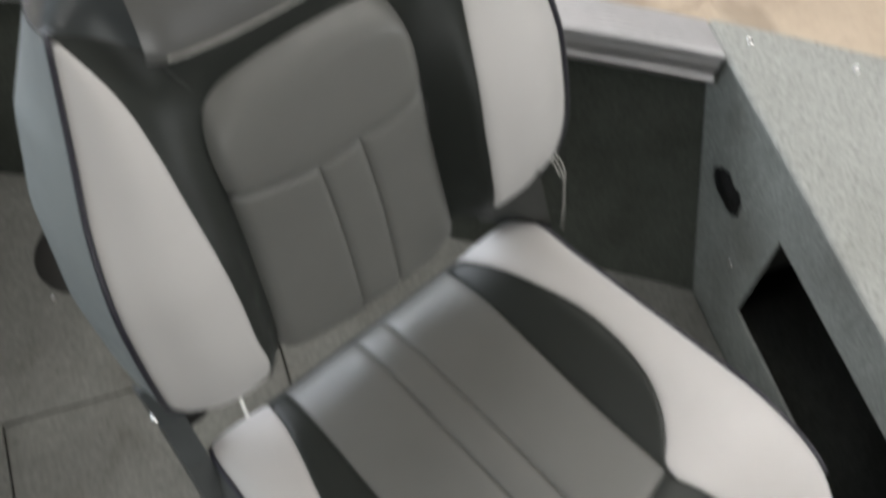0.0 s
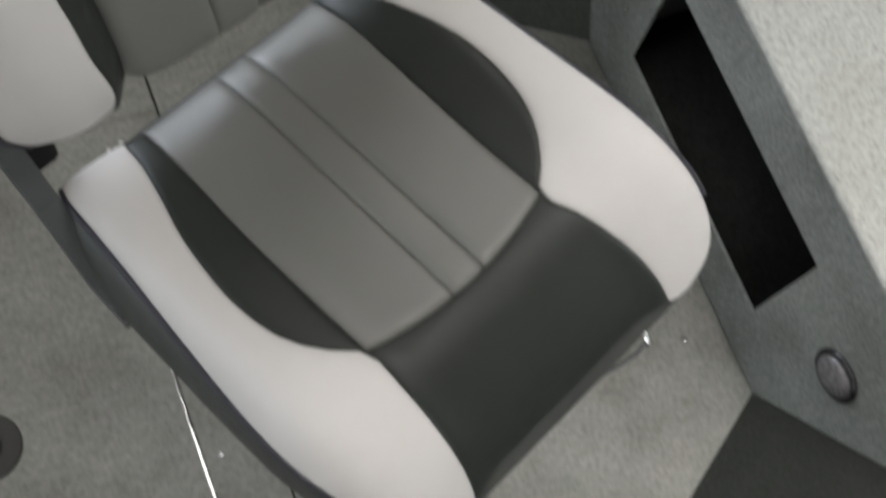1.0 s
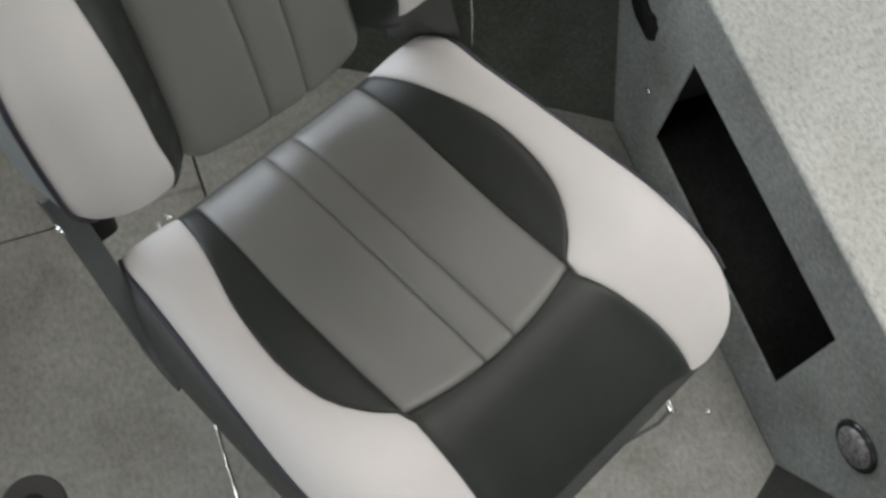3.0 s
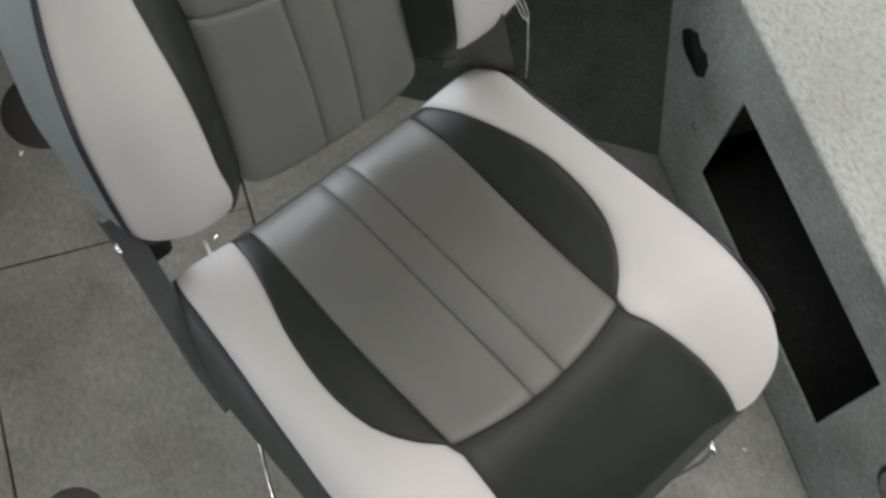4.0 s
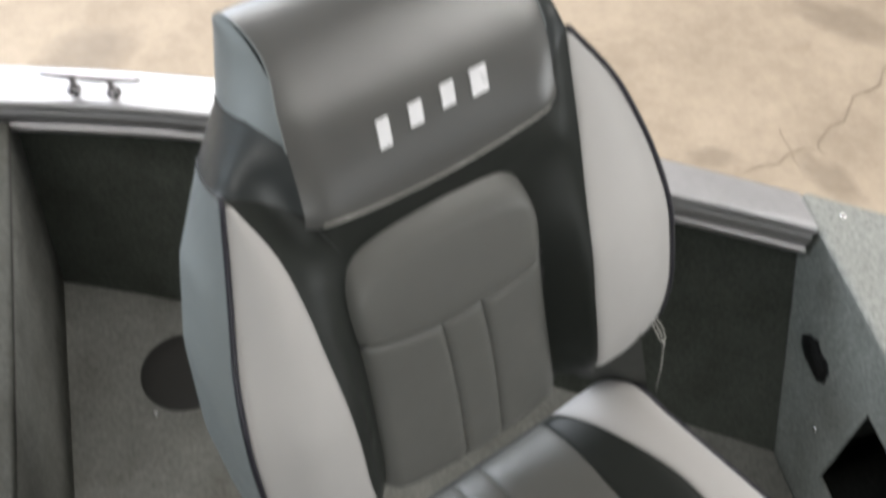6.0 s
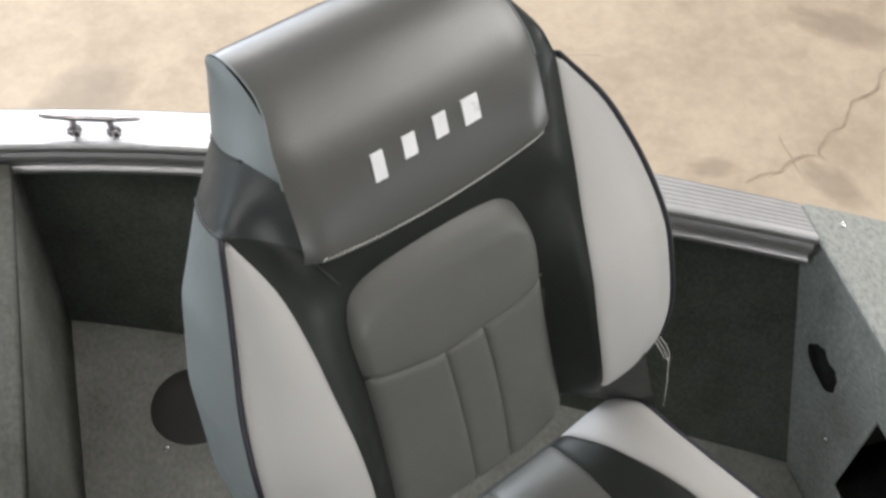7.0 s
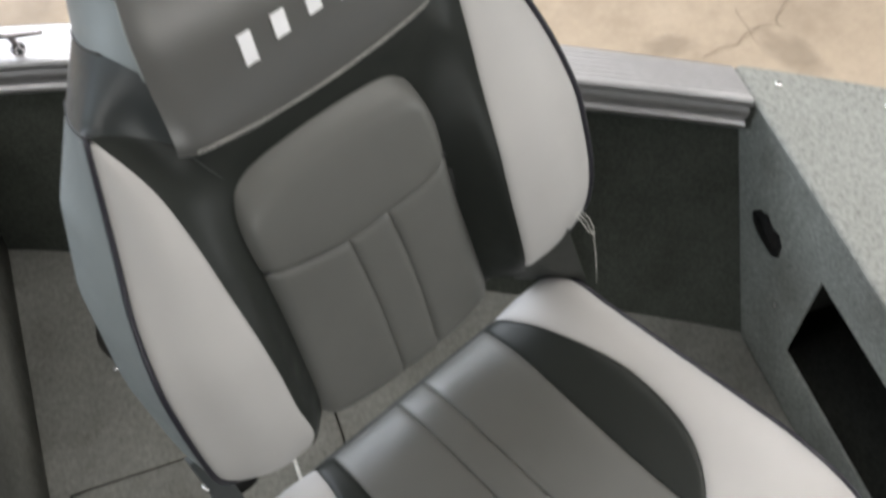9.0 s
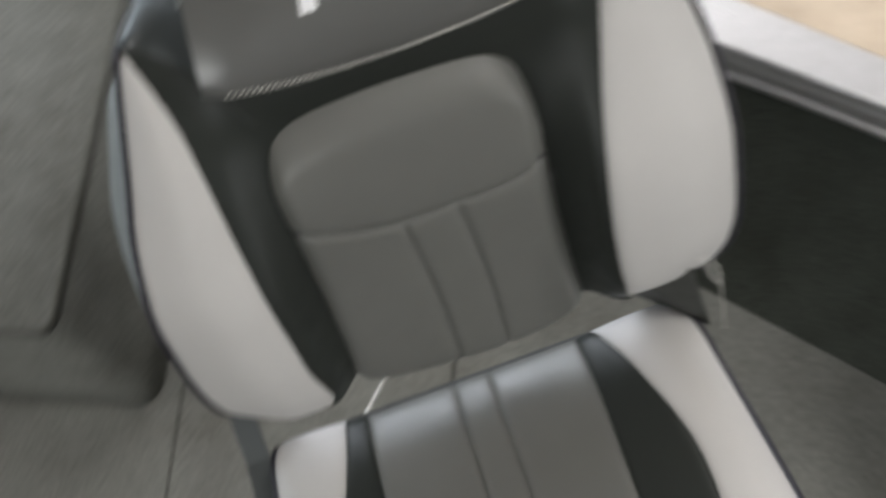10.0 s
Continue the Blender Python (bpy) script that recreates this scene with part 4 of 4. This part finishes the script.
crease = [(-0.1265 + 0.030 * t, 1.018 - 0.060 * t) for t in (k / 10 for k in range(11))]
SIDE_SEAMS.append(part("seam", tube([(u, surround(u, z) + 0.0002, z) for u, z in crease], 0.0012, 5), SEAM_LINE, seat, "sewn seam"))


# the silver mark on the headrest, as four plain slanted bars
def badge_bar(p0, p1, q0, q1, lean):
    bm = grid(lambda a, b: head_point(p0 + (p1 - p0) * a + lean * (b - 0.5), q0 + (q1 - q0) * b, 0.002), 4, 4, False, (0, 0.0035, -0.002))
    return bm


for p0, p1, q0, q1 in ((0.300, 0.346, 0.204, 0.290), (0.424, 0.474, 0.226, 0.292), (0.552, 0.602, 0.234, 0.302), (0.668, 0.732, 0.224, 0.304)):
    part("badge", badge_bar(p0, p1, q0, q1, 0.008), BADGE, seat, "plain silver badge bar", False)


# the backrest leans a little to one side
LEAN_OVER = Matrix(((1, 0, 0.028, -0.0125), (0, 1, 0, 0.0025), (0, 0, 1, -0.008), (0, 0, 0, 1)))
SETTLE = Matrix.Translation((0.0095, 0.0025, -0.008))
for ob in seat.children:
    if ob.name.split(".")[0] in ("back_bolster", "back_surround", "headrest", "back_side", "shoulder", "headrest_cheek", "back_piping", "back_cover", "stitching", "badge") or ob in SIDE_SEAMS:
        ob.data.transform(LEAN_OVER)
    elif ob.name.split(".")[0] in ("back_pad", "back_stripe") or ob in PAD_SEAMS:
        ob.data.transform(SETTLE)


# ---- under the seat ----
def arm(s):
    """A hinge bracket from the backrest down to the seat pan: an upright plate with a flange turned inwards."""
    line = [(0.275, 0.622)] * (s < 0) + [(0.262, 0.612), (0.252, 0.602), (0.240, 0.588), (0.19, 0.545), (0.10, 0.505), (0.04, 0.499)]
    rows = []
    for k, (v, z) in enumerate(line):
        a = Vector(line[max(0, k - 1)])
        b = Vector(line[min(len(line) - 1, k + 1)])
        d = (b - a).normalized()
        n = Vector((d.y, -d.x)) * 0.019
        u = BC + s * (0.270 + (0.013 * smooth((0.24 - v) / 0.15) if s < 0 else -0.02)) - 0.006
        f = s * (0.020 if s < 0 else -0.001)
        rows.append([(u + s * 0.008, v + n.x, z + n.y), (u + s * 0.008, v - n.x, z - n.y), (u + s * 0.005, v - 1.1 * n.x, z - 1.1 * n.y), (u + s * 0.002, v - n.x, z - n.y), (u + s * 0.002, v + 0.55 * n.x, z + 0.55 * n.y), (u - f, v + 0.55 * n.x, z + 0.55 * n.y), (u - f, v + n.x, z + n.y)])
    return loft(rows)


for s in (-1, 1):
    # the right arm is coloured black for the shade under the backrest
    a = part("hinge_arm", arm(s), STEEL if s < 0 else BLACK, seat, "grey metal hinge arm" if s < 0 else "metal hinge arm blackened as in shade", False)
    part("bolt", moved(lathe([(0.0008, 0.0045), (0.005, 0.004), (0.0075, 0.001), (0.0075, -0.008), (0.001, -0.008)], 12), pose(BC + s * 0.278 - 0.006, 0.243, 0.600, 0, 90 * s, 0)), CHROME, a, "chrome bolt head")
    b = box(BC + s * 0.245 - 0.024, BC + s * 0.245 + 0.024, 0.240, 0.300, 0.50, 0.632, 0.010)
    part("hinge_block", b, BLACK, seat, "black plastic hinge cover")

part("hinge_spring", tube([(-0.250, 0.256, 0.612), (-0.243, 0.238, 0.590), (-0.243, 0.215, 0.571), (-0.248, 0.192, 0.556), (-0.254, 0.178, 0.546)], 0.0022, 6), SATIN, seat, "bright wire spring beside the hinge")
part("seat_pan", box(-0.22, 0.22, -0.27, 0.17, 0.42, 0.53, 0.02), BLACK, seat, "black plastic seat pan")
part("swivel", lathe([(0.10, 0.37), (0.10, 0.395), (0.085, 0.405), (0.085, 0.425)]), BLACK, seat, "black swivel plate")
part("pedestal_post", lathe([(0.036, 0.012), (0.036, 0.37)]), STEEL, seat, "grey metal pedestal post")
part("pedestal_base", lathe([(0.155, 0.0), (0.155, 0.006), (0.12, 0.012), (0.05, 0.02), (0.042, 0.05)]), STEEL, seat, "grey metal pedestal base plate")
part("release_lever", tube([(-0.20, 0.06, 0.41), (-0.262, 0.0, 0.405), (-0.283, -0.045, 0.388), (-0.305, -0.10, 0.388), (-0.332, -0.165, 0.388), (-0.345, -0.215, 0.388)], 0.0029, 8), CHROME, seat, "chrome release lever")
handle = part("slide_handle", tube([(0.04, -0.25, 0.44), (0.06, -0.345, 0.435), (0.075, -0.368, 0.43), (0.16, -0.390, 0.425), (0.185, -0.388, 0.425)], 0.0028, 8), STEEL, seat, "bent grey wire slide handle")
part("grip", tube([(0.184, -0.394, 0.425), (0.190, -0.372, 0.426), (0.192, -0.358, 0.427)], 0.0052, 8), CHROME, handle, "bright metal end of the handle")
cord = [tube([(0.275 + dx, 0.178, 0.716), (0.286 + 1.2 * dx, 0.170, 0.694), (0.291 + dx, 0.163, 0.675), (0.294 + 0.5 * dx, 0.159, zm)] + ([(0.302, 0.152, 0.60), (0.312, 0.146, zb)] if zb else []), 0.0006, 5) for dx, zm, zb in ((-0.0075, 0.668, 0), (-0.003, 0.660, 0), (0.002, 0.65, 0.527))]
flap = [Vector(p) for p in ((0.205, 0.215, 0.640), (0.262, 0.188, 0.700), (0.292, 0.150, 0.548), (0.225, 0.222, 0.540))]
part("side_flap", loft([[p for p in flap], [p + Vector((0.003, 0.005, 0)) for p in flap]]), VINYL_FLANK, seat, "dull charcoal vinyl flap under the backrest", False)
part("cord", merge(cord), THREAD, seat, "white elastic cord hanging from the backrest")

part("release_cord", tube([(-0.165, 0.205, 0.425), (-0.150, 0.247, 0.332), (-0.128, 0.309, 0.224), (-0.112, 0.352, 0.150), (-0.097, 0.392, 0.078)], 0.0032, 8), THREAD, seat, "thick white release cord under the seat pan")

# ---- small things ----
def place(ob, m):
    ob.matrix_world = m
    return ob


def screw(m, label):
    ob = mesh_object("screw", lathe([(0.0058, 0.0), (0.0056, 0.0012), (0.0042, 0.0026), (0.0014, 0.0030), (0.0010, 0.0018), (0.0004, 0.0018)], 14), CHROME)
    ob.matrix_world = m
    return tagged(ob, label, "screw", "screws")


for x, y in ((-0.150, 1.416), (0.922, 0.517), (0.130, 0.615), (-0.293, 0.885), (-0.294, 1.170), (0.142, 1.162)):
    screw(pose(x, y, 0.0), "small steel screw head in the floor carpet")
for x, y in ((1.041, 1.313), (1.187, 1.215)):
    screw(pose(x, y, DECK), "small steel screw head in the deck carpet")
screw(pose(BULK, 1.065, 0.172, 0, -90, 0), "small steel screw head in the bulkhead")

# black floor discs
for x, y, r, label in ((-0.088, 1.492, 0.083, "round black plastic socket cover set in the floor carpet"), (-0.190, 0.750, 0.052, "round black plastic socket with a dark bore in the floor")):
    d = new("floor_socket")
    d.matrix_world = pose(x, y, 0.0)
    tagged(d, label, "floor socket", "floor sockets")
    part("flange", lathe([(r, 0.0), (r, 0.0012), (r - 0.003, 0.0026), (r * 0.6, 0.0030), (r * 0.1, 0.0030)], 48), SOCKET, d)
    if r < 0.06:
        part("bore", lathe([(r * 0.42, 0.0031), (r * 0.42, 0.006), (r * 0.32, 0.006), (r * 0.30, 0.0033)], 24), BLACK, d)

# the mooring cleat on the rail
cleat = new("mooring_cleat")
cleat.matrix_world = pose(-0.146, 1.800, DECK, 0, 0, -15.5)
tagged(cleat, "polished chrome mooring cleat on the gunwale rail", "cleat")
rows = []
for k in range(25):
    x = -0.084 + 0.168 * k / 24
    e = abs(x) / 0.084
    wide, tall = 0.0078 * (1 - 0.45 * e**2) * (0.55 if e > 0.99 else 1), 0.0052 * (1 - 0.35 * e**2) * (0.5 if e > 0.99 else 1)
    rows.append([(x, wide * math.cos(t), 0.0335 + 0.002 * e**2 + tall * math.sin(t)) for t in (2 * math.pi * j / 10 for j in range(10))])
part("horn", loft(rows), CLEAT_METAL, cleat)
for sx in (-1, 1):
    foot = [(0.0125, 0.0), (0.0125, 0.0022), (0.0085, 0.0045), (0.0058, 0.011), (0.0050, 0.020), (0.0062, 0.029), (0.0066, 0.033)]
    leg = part("leg", moved(lathe(foot, 18), Matrix(((1, 0, -0.10 * sx, sx * 0.0335), (0, 1, 0, 0), (0, 0, 1, 0), (0, 0, 0, 1)))), CLEAT_METAL, cleat)
    part("leg_bolt", moved(lathe([(0.0045, 0.0), (0.0045, 0.003), (0.0025, 0.0045)], 10), pose(sx * 0.0335 + 0.006, -0.0095, 0.0022)), STEEL, leg)

# navy cap beside the rail's far end
cap = tagged(mesh_object("rail_cap", moved(box(-0.05, 0.05, -0.03, 0.045, 0, 0.035, 0.012, 3), Matrix.Identity(4)), NAVY), "navy blue plastic cap lying on the gunwale rail", "cap")
cap.matrix_world = pose(-0.372, 1.835, DECK, 0, 0, -12)

# courtesy light in the bulkhead
lamp = new("courtesy_light")
lamp.matrix_world = pose(BULK, 0.375, 0.262, 0, -90, 0)
tagged(lamp, "round recessed courtesy light with black chrome ring in the bulkhead", "light")
part("bezel", lathe([(0.0435, 0.0), (0.0437, 0.002), (0.0425, 0.0055), (0.0395, 0.0075), (0.0365, 0.0070), (0.0350, 0.0045)], 40), DARK_CHROME, lamp, "glossy black ring")
part("lens", lathe([(0.0352, 0.0035), (0.0348, 0.0075), (0.031, 0.0115), (0.023, 0.0145), (0.012, 0.0160), (0.001, 0.0163)], 36), LENS, lamp, "frosted clear dome lens")

# two-lobed hole in the bulkhead: a ragged black plate stands in for its dark
def lobes():
    out = []
    for k in range(40):
        a = 2 * math.pi * k / 40
        r = 0.025 + 0.020 * abs(math.cos(a)) ** 1.5 + 0.0025 * math.sin(5 * a + 0.6) + 0.0018 * math.sin(11 * a)
        out.append((r * math.cos(a), r * math.sin(a) * 0.95))
    return out


hole = new("bulkhead_hole_plate")
hole.matrix_world = pose(BULK, 1.156, 0.278, 0, -90, 0) @ pose(0, 0, 0, 0, 0, 86)
tagged(hole, "black plate standing in for a dark two-lobed hole in the bulkhead", "grommet")
part("plate", prism(lobes(), 0.0, 0.004, 0.0015), BLACK, hole)
part("core", prism([(0.7 * x, 0.6 * y) for x, y in lobes()], 0.004, 0.0052), BLACK, hole)

# deck latch
latch = new("deck_latch")
latch.matrix_world = pose(1.155, 0.604, DECK, 0, 0, 0)
tagged(latch, "flush chrome lift latch in the deck carpet", "latch")
for n, (x0, x1, y0, y1) in enumerate(((-0.052, 0.052, -0.026, -0.019), (-0.052, 0.052, 0.019, 0.026), (0.045, 0.052, -0.019, 0.019))):
    part("latch_frame", box(x0, x1, y0, y1, 0, 0.0045, 0.0018), SATIN, latch, "satin metal frame bar")
part("latch_frame", box(-0.0525, -0.0445, -0.0262, 0.0262, 0, 0.0050, 0.0018), DARK_CHROME, latch, "dark bevelled frame end")
part("latch_plate", box(-0.0445, -0.0200, -0.019, 0.019, 0, 0.0026, 0.0006), SATIN, latch, "pale satin plate")
# no recess is cut: a flat black sheet gives its dark
part("recess_dark_sheet", box(-0.0200, 0.045, -0.019, 0.019, 0, 0.0008), BLACK, latch, "black sheet standing in for the dark of a finger recess")
tab = [(0.041, -0.0145), (0.041, 0.0145)] + [(-0.013 - 0.004 * math.cos(t), 0.0145 * math.sin(t)) for t in (math.pi * (0.5 - k / 8) for k in range(9))]
part("lift_tab", prism(tab, 0.0010, 0.0042, 0.0012), SATIN, latch, "pale satin lift tab")
part("latch_screw", moved(lathe([(0.0042, 0.0026), (0.0042, 0.0038), (0.0020, 0.0048), (0.0006, 0.0048)], 14), pose(-0.033, 0, 0)), CHROME, latch, "small bright screw")
